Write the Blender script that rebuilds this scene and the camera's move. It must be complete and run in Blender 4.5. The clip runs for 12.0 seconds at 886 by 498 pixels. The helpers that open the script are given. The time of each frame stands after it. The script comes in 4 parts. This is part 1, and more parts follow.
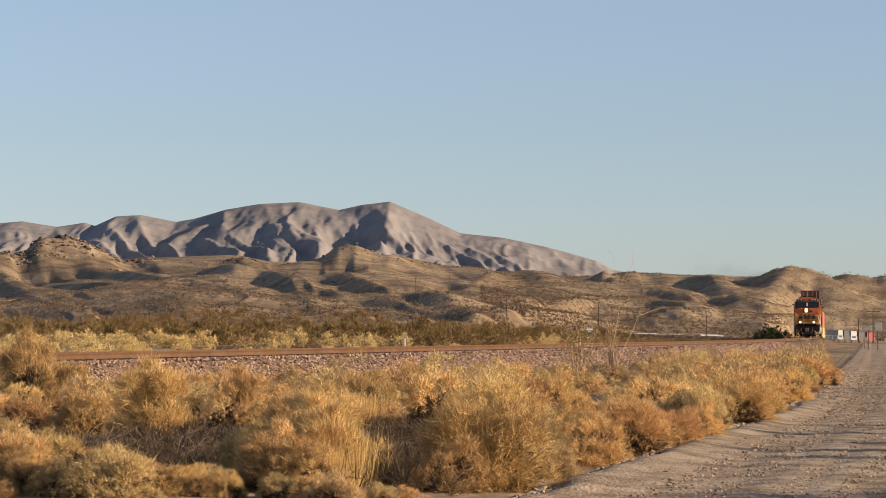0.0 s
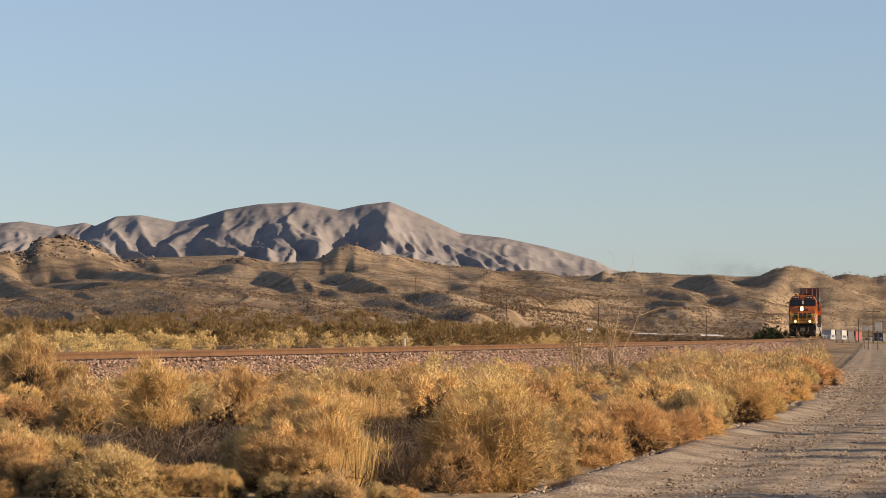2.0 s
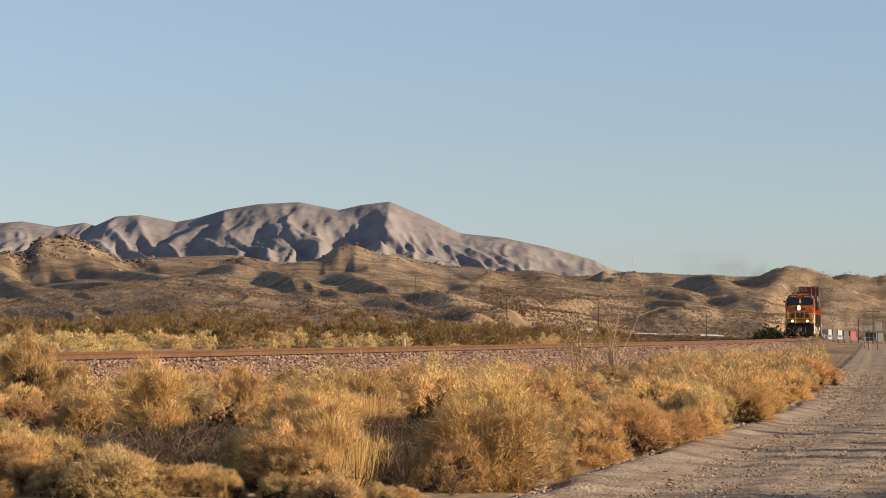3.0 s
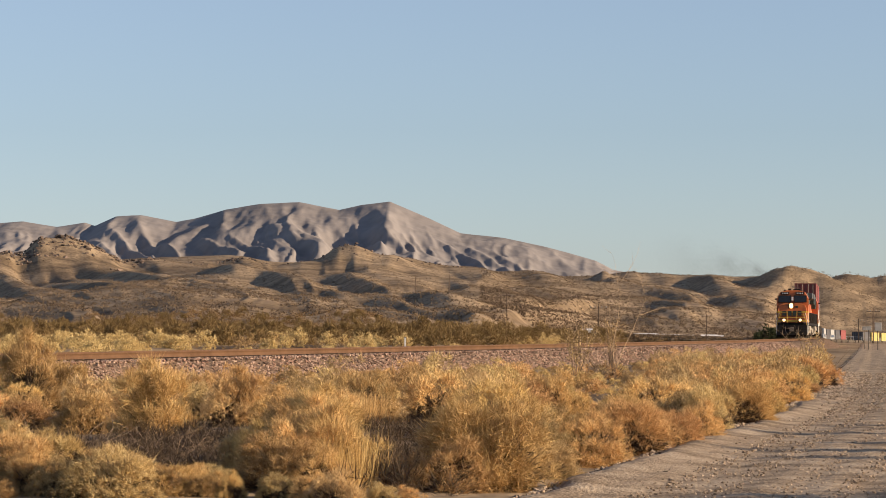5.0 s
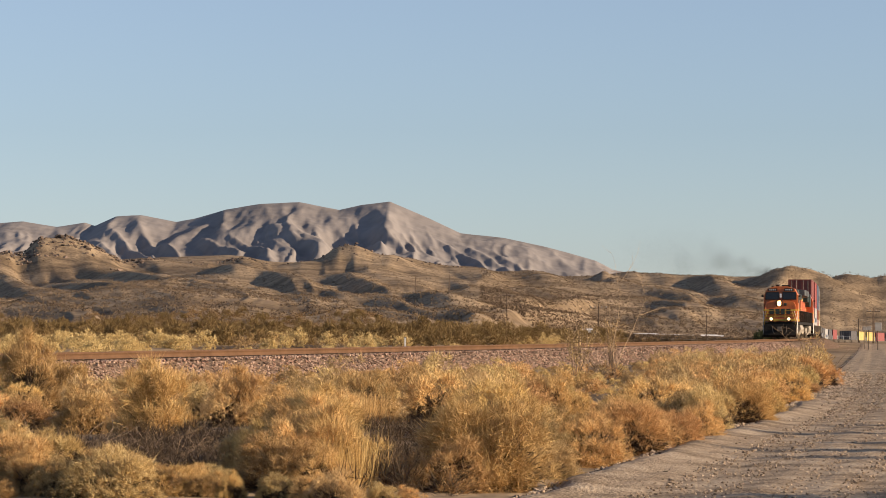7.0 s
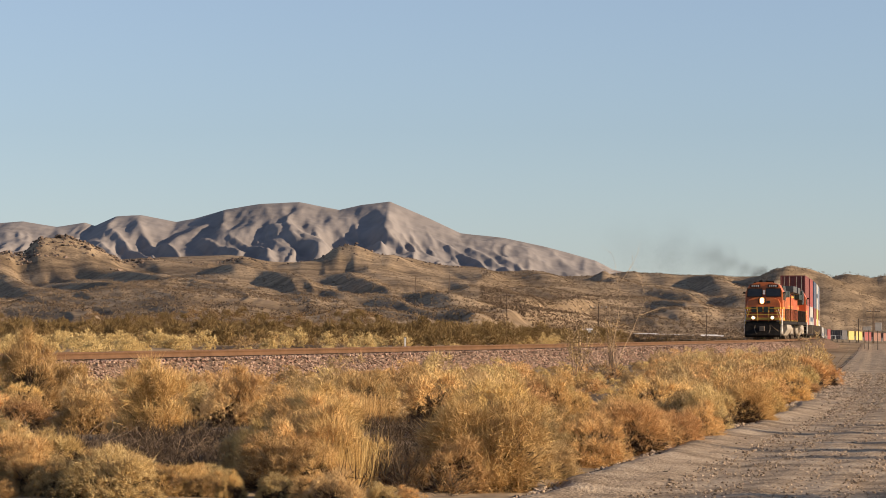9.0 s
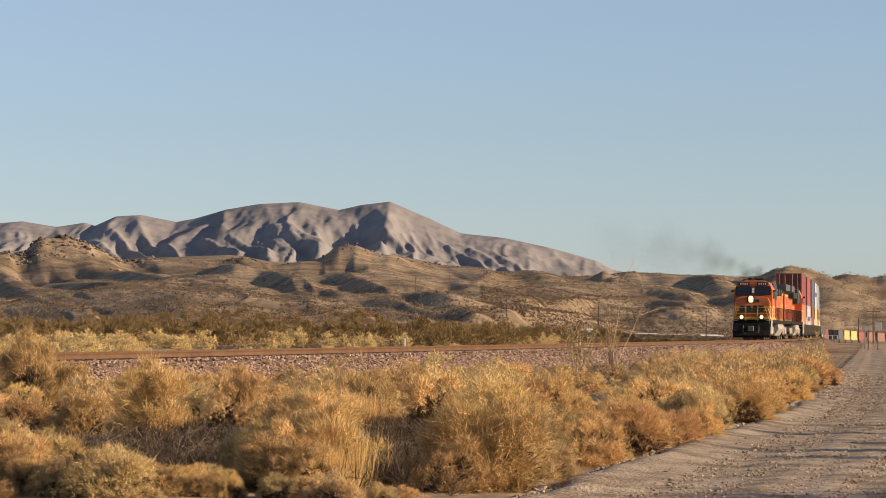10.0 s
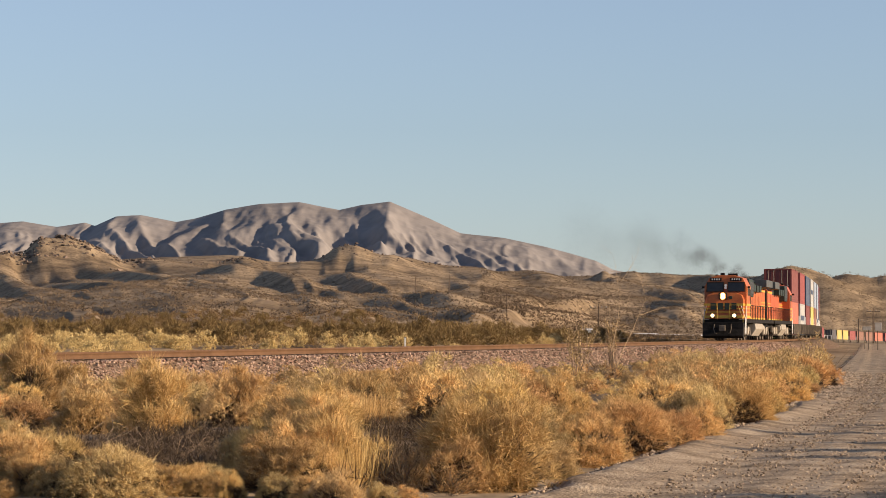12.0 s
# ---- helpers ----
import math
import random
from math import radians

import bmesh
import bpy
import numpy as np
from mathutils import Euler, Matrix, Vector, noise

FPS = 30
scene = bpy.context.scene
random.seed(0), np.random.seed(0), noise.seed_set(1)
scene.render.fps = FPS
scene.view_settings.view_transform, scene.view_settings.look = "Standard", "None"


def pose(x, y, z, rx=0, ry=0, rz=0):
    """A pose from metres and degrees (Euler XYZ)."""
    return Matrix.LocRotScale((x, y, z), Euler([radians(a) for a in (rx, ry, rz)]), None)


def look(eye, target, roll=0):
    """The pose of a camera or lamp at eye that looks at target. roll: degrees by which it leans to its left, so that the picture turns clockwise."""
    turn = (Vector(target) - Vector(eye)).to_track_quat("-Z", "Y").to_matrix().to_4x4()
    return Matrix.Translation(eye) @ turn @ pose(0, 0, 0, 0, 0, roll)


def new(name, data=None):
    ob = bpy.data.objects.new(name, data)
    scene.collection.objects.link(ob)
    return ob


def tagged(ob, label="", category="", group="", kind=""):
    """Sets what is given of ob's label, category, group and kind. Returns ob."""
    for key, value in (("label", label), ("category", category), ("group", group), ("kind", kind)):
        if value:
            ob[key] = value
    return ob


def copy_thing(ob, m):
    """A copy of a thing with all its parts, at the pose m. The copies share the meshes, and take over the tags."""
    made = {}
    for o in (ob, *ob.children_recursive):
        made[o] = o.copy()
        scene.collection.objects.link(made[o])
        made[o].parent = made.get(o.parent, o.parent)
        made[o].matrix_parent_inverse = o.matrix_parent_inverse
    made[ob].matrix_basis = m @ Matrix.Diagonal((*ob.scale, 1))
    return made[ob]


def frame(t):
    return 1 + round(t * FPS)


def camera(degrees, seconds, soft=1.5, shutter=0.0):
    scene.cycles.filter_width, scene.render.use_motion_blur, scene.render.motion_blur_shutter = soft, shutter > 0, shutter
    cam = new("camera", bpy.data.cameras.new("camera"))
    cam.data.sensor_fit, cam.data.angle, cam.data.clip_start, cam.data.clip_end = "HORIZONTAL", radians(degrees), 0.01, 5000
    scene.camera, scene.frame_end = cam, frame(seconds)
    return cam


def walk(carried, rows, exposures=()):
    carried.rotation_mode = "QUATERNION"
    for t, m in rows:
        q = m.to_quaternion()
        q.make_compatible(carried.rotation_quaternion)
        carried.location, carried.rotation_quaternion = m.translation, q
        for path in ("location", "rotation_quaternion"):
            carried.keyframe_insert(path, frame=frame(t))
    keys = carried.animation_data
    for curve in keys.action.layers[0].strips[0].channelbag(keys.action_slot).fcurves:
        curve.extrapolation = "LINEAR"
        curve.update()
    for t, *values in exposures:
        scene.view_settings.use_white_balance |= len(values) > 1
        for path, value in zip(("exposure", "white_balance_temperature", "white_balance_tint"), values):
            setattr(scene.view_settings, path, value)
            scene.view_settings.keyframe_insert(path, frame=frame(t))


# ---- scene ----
# x to the right, y away from the camera, z up; the gravel road lies at z = 0
EYE = 1.6
cam = camera(17.82, 12.0, soft=0.75)
STAND = look((0, 0, EYE), (0, 100, EYE + 2.96))
walk(cam, [(0, STAND), (12, STAND)])

# ---- light: a low sun from the right and behind, and a clear sky ----
SUN_FROM = Vector((0.965, -0.26, 0.0)).normalized()
SUN_ELEV = radians(15.5)
world = bpy.data.worlds.new("sky")
scene.world = world
world.use_nodes = True
wn = world.node_tree.nodes
sky = wn.new("ShaderNodeTexSky")
sky.sky_type = "NISHITA"
sky.sun_disc = False
sky.sun_elevation = SUN_ELEV
sky.sun_rotation = math.atan2(SUN_FROM.x, SUN_FROM.y)
sky.air_density, sky.dust_density, sky.ozone_density = 1.0, 0.2, 3.0
wn["Background"].inputs["Strength"].default_value = 0.078
pale = wn.new("ShaderNodeHueSaturation")
pale.inputs["Saturation"].default_value = 0.62
tint = wn.new("ShaderNodeMix")
tint.data_type, tint.blend_type = "RGBA", "MULTIPLY"
tint.inputs[0].default_value = 1.0
tint.inputs[7].default_value = (0.888, 0.958, 1.12, 1)
world.node_tree.links.new(sky.outputs["Color"], pale.inputs["Color"])
world.node_tree.links.new(pale.outputs["Color"], tint.inputs[6])
world.node_tree.links.new(tint.outputs[2], wn["Background"].inputs["Color"])
sun = new("sun", bpy.data.lights.new("sun", "SUN"))
sun.data.energy, sun.data.angle, sun.data.color = 5.0, radians(0.6), (1.0, 0.78, 0.55)
to_sun = SUN_FROM * math.cos(SUN_ELEV) + Vector((0, 0, math.sin(SUN_ELEV)))
sun.matrix_world = look(to_sun * 50, (0, 0, 0))
scene.view_settings.exposure = 0.70


# ---- small tools ----
def lattice(ix, iy, seed):
    h = (ix.astype(np.int64) * 374761393 + iy.astype(np.int64) * 668265263 + seed * 974634777) & 0xFFFFFFFF
    h = ((h ^ (h >> 13)) * 1274126177) & 0xFFFFFFFF
    return ((h ^ (h >> 16)) & 0xFFFF) / 65535.0


def value_noise(x, y, seed=0):
    """Smooth noise from -1 to 1 on arrays."""
    ix, iy = np.floor(x), np.floor(y)
    fx, fy = x - ix, y - iy
    fx, fy = fx * fx * fx * (fx * (fx * 6 - 15) + 10), fy * fy * fy * (fy * (fy * 6 - 15) + 10)
    a, b = lattice(ix, iy, seed), lattice(ix + 1, iy, seed)
    c, d = lattice(ix, iy + 1, seed), lattice(ix + 1, iy + 1, seed)
    return 2 * (a + (b - a) * fx + (c - a) * fy + (a - b - c + d) * fx * fy) - 1


def fractal(x, y, octaves=4, seed=0, gain=0.5):
    total, amp, norm = 0 * x, 1.0, 0.0
    for k in range(octaves):
        total = total + amp * value_noise(x * 2 ** k + 17.3 * k, y * 2 ** k - 9.1 * k, seed + k)
        norm += amp
        amp *= gain
    return total / norm


def ridged(x, y, octaves=4, seed=0, gain=0.5):
    total, amp, norm = 0 * x, 1.0, 0.0
    for k in range(octaves):
        total = total + amp * (1 - 2 * np.abs(value_noise(x * 2 ** k + 5.7 * k, y * 2 ** k + 3.3 * k, seed + k)))
        norm += amp
        amp *= gain
    return total / norm


def smooth(a, b, v):
    t = np.clip((v - a) / (b - a), 0, 1)
    return t * t * (3 - 2 * t)


# ---- the lines of the two tracks and of the road, seen from above ----
def course(y0, x0, y1, knots):
    """x over y for a line that starts at (x0, y0); knots: its bearing in degrees at distances y."""
    ys = np.arange(y0, y1, 1.0)
    slope = np.tan(np.radians(np.interp(ys, [k[0] for k in knots], [k[1] for k in knots])))
    return ys, x0 + np.concatenate([[0], np.cumsum(slope[:-1])])


MAIN_Y, MAIN_X = course(-60, -49.5, 1600, [(60, 15.3), (150, 14.2), (205, 12.6), (240, 10.6), (270, 9.3), (331, 8.4), (360, 7.6), (480, 7.6), (540, 10), (600, 13), (660, 17), (720, 21), (900, 25)])
MAIN_X = MAIN_X + 20.2 - np.interp(203, MAIN_Y, MAIN_X)
ROAD_Y, ROAD_X = course(-60, -19, 420, [(20, 11.8), (55, 11.0), (75, 8.8), (420, 8.5)])
ROAD_X = ROAD_X + 5.3 - np.interp(50, ROAD_Y, ROAD_X)  # its edge by the brush


def main_x(y):
    return np.interp(y, MAIN_Y, MAIN_X)


def road_x(y):
    return np.interp(y, ROAD_Y, ROAD_X)


def main_z(y):
    """Rail top."""
    return EYE - 0.57 - 2.1 * smooth(400, 560, y) - 0.9 * smooth(560, 720, y)


# ---- the lie of the land ----
CREST = ((-900, 480), (0, 474), (250, 458), (400, 452), (520, 463), (800, 477), (1000, 486), (1180, 489), (1330, 492), (1700, 494), (2500, 480))
KNOLLS = ((105, 408, 1700, 100, 0.8), (30, 434, 1650, 75, 0.8), (205, 438, 1750, 80, 0.8), (415, 447, 1900, 55, 0.6), (235, 463, 1550, 14, 1.0), (632, 428, 1900, 80, 0.5), (560, 450, 1850, 70, 0.3),
          (735, 457, 1950, 90, 0.5), (1068, 469, 2150, 20, 0.3), (1115, 478, 2200, 70, 0.4), (1442, 466, 2000, 80, 0.12), (1505, 476, 2050, 95, 0.12), (1575, 483, 2050, 90, 0.1), (1390, 483, 2050, 85, 0.1))


def plain(x, y):
    """Height of the plain and the slopes behind it, with no small forms."""
    d = np.maximum(y, 1.0)
    px = np.clip(784 + 5000 * x / np.maximum(d, 30), -900, 2500)
    crest = np.interp(px, [c[0] for c in CREST], [c[1] for c in CREST])
    start = 330 + 670 * smooth(800, 1150, px) + 750 * smooth(1350, 1450, px)
    r = np.clip(np.log(np.maximum(d, 1) / start) / np.log(2300 / start), 0, 1) ** 0.85
    shelf = 0.85 * smooth(5, 11, main_x(d) - x) * smooth(45, 62, d)
    low = (shelf + 0.65 * smooth(140, 330, d)) * (1 - smooth(800, 1300, px)) - 0.9 * smooth(500, 900, d) * smooth(1150, 1430, px)
    return low + (589 - crest) * d / 5000 * r - 120 * smooth(2300, 3000, d)


def land(x, y):
    d = np.maximum(y, 1.0)
    z = plain(x, y)
    px = 784 + 5000 * x / np.maximum(d, 30)
    start = 330 + 670 * smooth(800, 1150, px) + 750 * smooth(1350, 1450, px)
    # rounded hillocks and washes, larger with distance
    r = np.clip(np.log(d / start) / np.log(2300 / start), 0, 1.3)
    amp = smooth(0.02, 0.16, r) * (1 - 0.65 * smooth(0.82, 1.0, r)) * np.minimum(d, 2300) * (1 - 0.5 * smooth(1300, 1450, px))
    u, v = (px + 330 * r) / 60 + 0.7 * value_noise(px / 130, r * 5, 71), r * 8.0 + 0.6 * value_noise(px / 160, r * 4, 72)
    roll = value_noise(u, v, 5) + 0.55 * value_noise(u * 0.45 + 3, v * 0.6, 9) + 0.22 * ridged(u * 2.1, v * 2.0, 2, 14, 0.4)
    fine = fractal(u * 7, v * 2, 2, 19, 0.6)
    z = z + amp * (0.0027 * roll + 0.00012 * fine)
    z = z + 0.22 * fractal(x / 9, y / 9, 3, 31) * smooth(1, 4, np.abs(x - road_x(y) - 2.8) - 2.0) * (1 - smooth(300, 500, d))
    hump = 0 * z
    for kx, ky, kd, kw, sharp in KNOLLS if np.max(y) > 600 else ():
        cx, wide = (kx - 784) * kd / 5000, kw * kd / 5000
        rr = np.sqrt(((x - cx) / wide) ** 2 + ((y - kd) / (2.2 * wide)) ** 2)
        top = (589 - ky) * kd / 5000 + EYE - plain(np.array(cx), np.array(float(kd)))
        rough = 1 + sharp * (0.06 * ridged(x / 30, y / 90, 3, 40, 0.5) + 0.05 * ridged(x / 10, y / 110, 2, 44)) * smooth(0.0, 0.5, rr + 0.25)
        hump = np.maximum(hump, np.maximum(top - 2, 2) * np.exp(-0.9 * rr ** 1.25) * rough * smooth(4.0, 1.8, rr))
    z = z + hump
    # the bank of the main line and its ditch
    off = np.abs(x - main_x(y)) * 0.975
    bed = main_z(y) - 0.32
    bank = bed - np.maximum(off - 2.0, 0) * 0.55
    near_main = (y < 430) & (off < 12)
    z = np.where(near_main, np.maximum(bank, np.where(off < 3.0, np.minimum(z, bank), z)), z)
    w = smooth(24, 5, off) * smooth(400, 460, y) * (y < 1100)
    z = z * (1 - w) + np.minimum(z, bed) * w
    # the road is cut level
    away = np.abs(x - road_x(y) - 2.8)
    level = smooth(2.7, 4.3, away)
    return np.where(y < 400, z * level + (0.03 * value_noise(x / 3, y / 3, 8) - 0.02) * (1 - level), z)


def grid_mesh(name, xs, ys, zs, material):
    """One sheet of quads over a lattice of points."""
    rows, cols = xs.shape
    co = np.stack([xs, ys, zs], -1).reshape(-1, 3)
    i = np.arange(rows * cols).reshape(rows, cols)
    quads = np.stack([i[:-1, :-1], i[:-1, 1:], i[1:, 1:], i[1:, :-1]], -1).reshape(-1, 4)
    me = bpy.data.meshes.new(name)
    me.from_pydata(co.tolist(), [], quads.tolist())
    me.materials.append(material)
    me.shade_smooth()
    return new(name, me)


# ---- materials ----
def material(name, stops, scale=4.0, rough=0.8, metal=0.0, bump=0.2, bump_scale=None, fine=30.0, coords="Object", detail=6.0, vary=0.0):
    """Colours mixed by two sizes of noise, with relief. stops: colours from dark to light."""
    m = bpy.data.materials.new(name)
    m.use_nodes = True
    n, l = m.node_tree.nodes, m.node_tree.links
    b = n["Principled BSDF"]
    tc = n.new("ShaderNodeTexCoord")
    big, small = n.new("ShaderNodeTexNoise"), n.new("ShaderNodeTexNoise")
    big.inputs["Scale"].default_value, big.inputs["Detail"].default_value = scale, detail
    small.inputs["Scale"].default_value, small.inputs["Detail"].default_value = fine, 4.0
    for t in (big, small):
        l.new(tc.outputs[coords], t.inputs["Vector"])
    mix = n.new("ShaderNodeMath")
    mix.operation = "MULTIPLY_ADD"
    mix.inputs[1].default_value = 0.45
    half = n.new("ShaderNodeMath")
    half.operation = "MULTIPLY"
    half.inputs[1].default_value = 0.55
    l.new(big.outputs["Fac"], half.inputs[0])
    l.new(small.outputs["Fac"], mix.inputs[0])
    l.new(half.outputs[0], mix.inputs[2])
    ramp = n.new("ShaderNodeValToRGB")
    e = ramp.color_ramp.elements
    while len(e) < len(stops):
        e.new(0.5)
    for k, c in enumerate(stops):
        e[k].position = 0.36 + 0.28 * k / max(1, len(stops) - 1)
        e[k].color = (*c, 1)
    l.new(mix.outputs[0], ramp.inputs[0])
    colour = ramp.outputs[0]
    if vary:
        info = n.new("ShaderNodeObjectInfo")
        hsv = n.new("ShaderNodeHueSaturation")
        mr = n.new("ShaderNodeMapRange")
        mr.inputs[3].default_value, mr.inputs[4].default_value = 1 - vary, 1 + vary
        l.new(info.outputs["Random"], mr.inputs[0])
        l.new(mr.outputs[0], hsv.inputs["Value"])
        l.new(colour, hsv.inputs["Color"])
        colour = hsv.outputs[0]
    l.new(colour, b.inputs["Base Color"])
    b.inputs["Roughness"].default_value, b.inputs["Metallic"].default_value = rough, metal
    b.inputs["Specular IOR Level"].default_value = 0.5 if rough < 0.7 else 0.06
    if bump:
        bn = n.new("ShaderNodeBump")
        bn.inputs["Strength"].default_value, bn.inputs["Distance"].default_value = bump, 1.0 / (bump_scale or fine)
        l.new(small.outputs["Fac"], bn.inputs["Height"])
        l.new(bn.outputs[0], b.inputs["Normal"])
    return m


M_GROUND = material("desert_soil", [(0.13, 0.094, 0.064), (0.285, 0.207, 0.13), (0.43, 0.32, 0.20)], 0.06, 0.95, 0, 0.5, 1.5, 0.55)
M_ROAD = material("gravel_road", [(0.14, 0.102, 0.069), (0.345, 0.262, 0.18), (0.52, 0.415, 0.30)], 1.2, 0.95, 0, 1.0, 26, 22.0)
M_ROCK = material("desert_mountain", [(0.19, 0.172, 0.163), (0.235, 0.212, 0.20), (0.28, 0.253, 0.238)], 0.004, 0.95, 0, 0.12, 0.06, 0.03)

# broad random darkening put into the soil colour, for shade on the hills
tree = M_GROUND.node_tree
bsdf, ramp_out = tree.nodes["Principled BSDF"], tree.nodes["Principled BSDF"].inputs["Base Color"].links[0].from_socket
broad, span, shade_mix = tree.nodes.new("ShaderNodeTexNoise"), tree.nodes.new("ShaderNodeMapRange"), tree.nodes.new("ShaderNodeMix")
broad.inputs["Scale"].default_value, broad.inputs["Detail"].default_value = 0.012, 5.0
span.inputs[1].default_value, span.inputs[2].default_value = 0.42, 0.62
shade_mix.data_type, shade_mix.blend_type = "RGBA", "MULTIPLY"
shade_mix.inputs[7].default_value = (0.62, 0.60, 0.58, 1)
tree.links.new(next(n for n in tree.nodes if n.type == "TEX_COORD").outputs["Object"], broad.inputs["Vector"])
tree.links.new(broad.outputs["Fac"], span.inputs[0])
tree.links.new(span.outputs[0], shade_mix.inputs[0])
tree.links.new(ramp_out, shade_mix.inputs[6])
tree.links.new(shade_mix.outputs[2], bsdf.inputs["Base Color"])

# ---- ground ----
angles = np.radians(np.concatenate([np.arange(-180, -12, 4.0), np.arange(-12, 12.001, 0.05), np.arange(16, 181, 4.0)]))
reach = np.concatenate([[0.001, 2.0, 4.0], 7.0 * (3000 / 7.0) ** (np.arange(420) / 419.0)])
A, R = np.meshgrid(angles, reach)
GX, GY = R * np.sin(A) + 0.4, R * np.cos(A) - 0.5
ground = grid_mesh("ground", GX, GY, land(GX, GY), M_GROUND)
tagged(ground, "sandy desert ground with rolling scrub-covered hills", "ground", kind="structure")

# ---- mountain range ----
SKYLINE = ((-500, 420), (-200, 400), (0, 395), (40, 392), (100, 402), (150, 394), (168, 400), (205, 383), (250, 381), (312, 393), (345, 387), (400, 371), (460, 361), (530, 358), (600, 372),
           (640, 363), (690, 357), (760, 387), (815, 413), (890, 421), (960, 436), (1010, 449), (1055, 462), (1085, 478), (1200, 500), (1500, 520))
mpx, mv = np.meshgrid(np.linspace(-450, 1450, 620), np.linspace(0, 1, 150))
MY = 4700 - 1100 * mv
MX = (mpx - 784) / 5000 * 4700 * (1 - 0.06 * mv)
top = np.interp(mpx, [c[0] for c in SKYLINE], [c[1] for c in SKYLINE])
crest_z = EYE + (589 - top) * 4700 / 5000
wob = 55 * fractal(MX / 330, MY / 420, 2, 90)


def spurs(wide, deep, slant, seed):
    """Rounded spurs with sharp gullies between them, running down from the crest."""
    n = value_noise((MX + wob + slant * (4700 - MY)) / wide, MY / deep, seed)
    return 1 - 2.1 * np.sqrt(n * n + 0.04)


spur, spur2, spur3 = spurs(82, 620, 0.20, 61), spurs(40, 330, -0.14, 66), spurs(17, 150, 0.05, 67)
fall = (1 - mv) ** 1.2
relief = np.sin(np.pi * np.clip(mv, 0, 1)) ** 0.8 * (0.35 + 0.65 * crest_z / 215)
body_z = crest_z * fall + relief * (17 * spur + 9 * spur2 + 4.0 * spur3 + 10 * fractal(MX / 190, MY / 300, 2, 93) + 5.0 * ridged(MX / 30, MY / 110, 4, 95, 0.55)) + 1.5 * fractal(MX / 25, MY / 25, 3, 7) * (0.2 + mv)
MZ = np.minimum(body_z, EYE + (589 - top + 0.5) * MY / 5000) + 15 * (1 - fall)
mountain = grid_mesh("mountain_range", MX, MY, MZ, M_ROCK)
tagged(mountain, "bare grey-brown desert mountain range with eroded spurs", "mountain", kind="structure")

# ---- road ----
ry, rx = np.meshgrid(np.concatenate([np.arange(8, 120, 0.22), np.arange(120, 400, 1.5)]), np.linspace(0, 5.2, 62), indexing="ij")
RXX = road_x(ry) + rx + 0.30 * fractal(ry / 2.3, 0 * ry, 3, 3) * smooth(1.2, 0.0, rx)
rut = -0.022 * (np.exp(-((rx - 1.5) / 0.35) ** 2) + np.exp(-((rx - 3.3) / 0.35) ** 2)) + 0.007 * np.sin(rx * 9.0 + 0.8 * fractal(ry / 12, rx, 2, 4))
edge = 0.08 * np.exp(-((rx - 0.45) / 0.3) ** 2) - 0.14 * smooth(0.3, 0.0, rx) - 0.14 * smooth(4.8, 5.2, rx)
edge = edge * (0.15 + 0.85 * smooth(75, 50, ry))
RZ = 0.03 + rut + edge + 0.011 * fractal(rx / 0.35, ry / 0.5, 4, 12, 0.7) + 0.010 * fractal(rx / 0.22, ry / 7.0, 2, 15)
road = grid_mesh("road", RXX, ry, RZ, M_ROAD)
tagged(road, "pale unpaved gravel road with wheel ruts", "road", kind="structure")


# ---- tools for things ----
def part(name, bm, mat, parent=None, label="", smooth_shade=False):
    """Link a bmesh as one mesh object, under a thing where one is given."""
    me = bpy.data.meshes.new(name)
    bm.to_mesh(me)
    bm.free()
    for m in (mat if isinstance(mat, (list, tuple)) else [mat]):
        me.materials.append(m)
    if smooth_shade:
        me.shade_smooth()
    ob = new(name, me)
    if parent:
        ob.parent = parent
    return tagged(ob, label)


def thing(name, label, category, m=None, group=""):
    ob = new(name)
    ob.empty_display_size = 0.3
    if m is not None:
        ob.matrix_basis = m
    return tagged(ob, label, category, group)


def box(bm, x0, x1, y0, y1, z0, z1, bevel=0.0):
    r = bmesh.ops.create_cube(bm, size=1, matrix=Matrix.Translation(((x0 + x1) / 2, (y0 + y1) / 2, (z0 + z1) / 2)) @ Matrix.Diagonal((x1 - x0, y1 - y0, z1 - z0, 1)))
    if bevel:
        edges = list({e for v in r["verts"] for e in v.link_edges})
        bmesh.ops.bevel(bm, geom=edges, offset=bevel, segments=2, affect="EDGES", profile=0.6)
    return bm


def boxes(*items, bevel=0.0):
    bm = bmesh.new()
    for b in items:
        box(bm, *b, bevel=bevel)
    return bm


def prism(outline, axis, a, b, bevel=0.0):
    """A closed outline pushed along an axis. axis x: outline in (y, z); y: in (x, z)."""
    bm = bmesh.new()
    make = (lambda u, v, w: (w, u, v)) if axis == "x" else (lambda u, v, w: (u, w, v))
    lo = [bm.verts.new(make(u, v, a)) for u, v in outline]
    hi = [bm.verts.new(make(u, v, b)) for u, v in outline]
    n = len(outline)
    for k in range(n):
        bm.faces.new((lo[k], lo[(k + 1) % n], hi[(k + 1) % n], hi[k]))
    bm.faces.new(lo[::-1])
    bm.faces.new(hi)
    bmesh.ops.recalc_face_normals(bm, faces=bm.faces[:])
    if bevel:
        bmesh.ops.bevel(bm, geom=bm.edges[:], offset=bevel, segments=2, affect="EDGES", profile=0.6)
    return bm


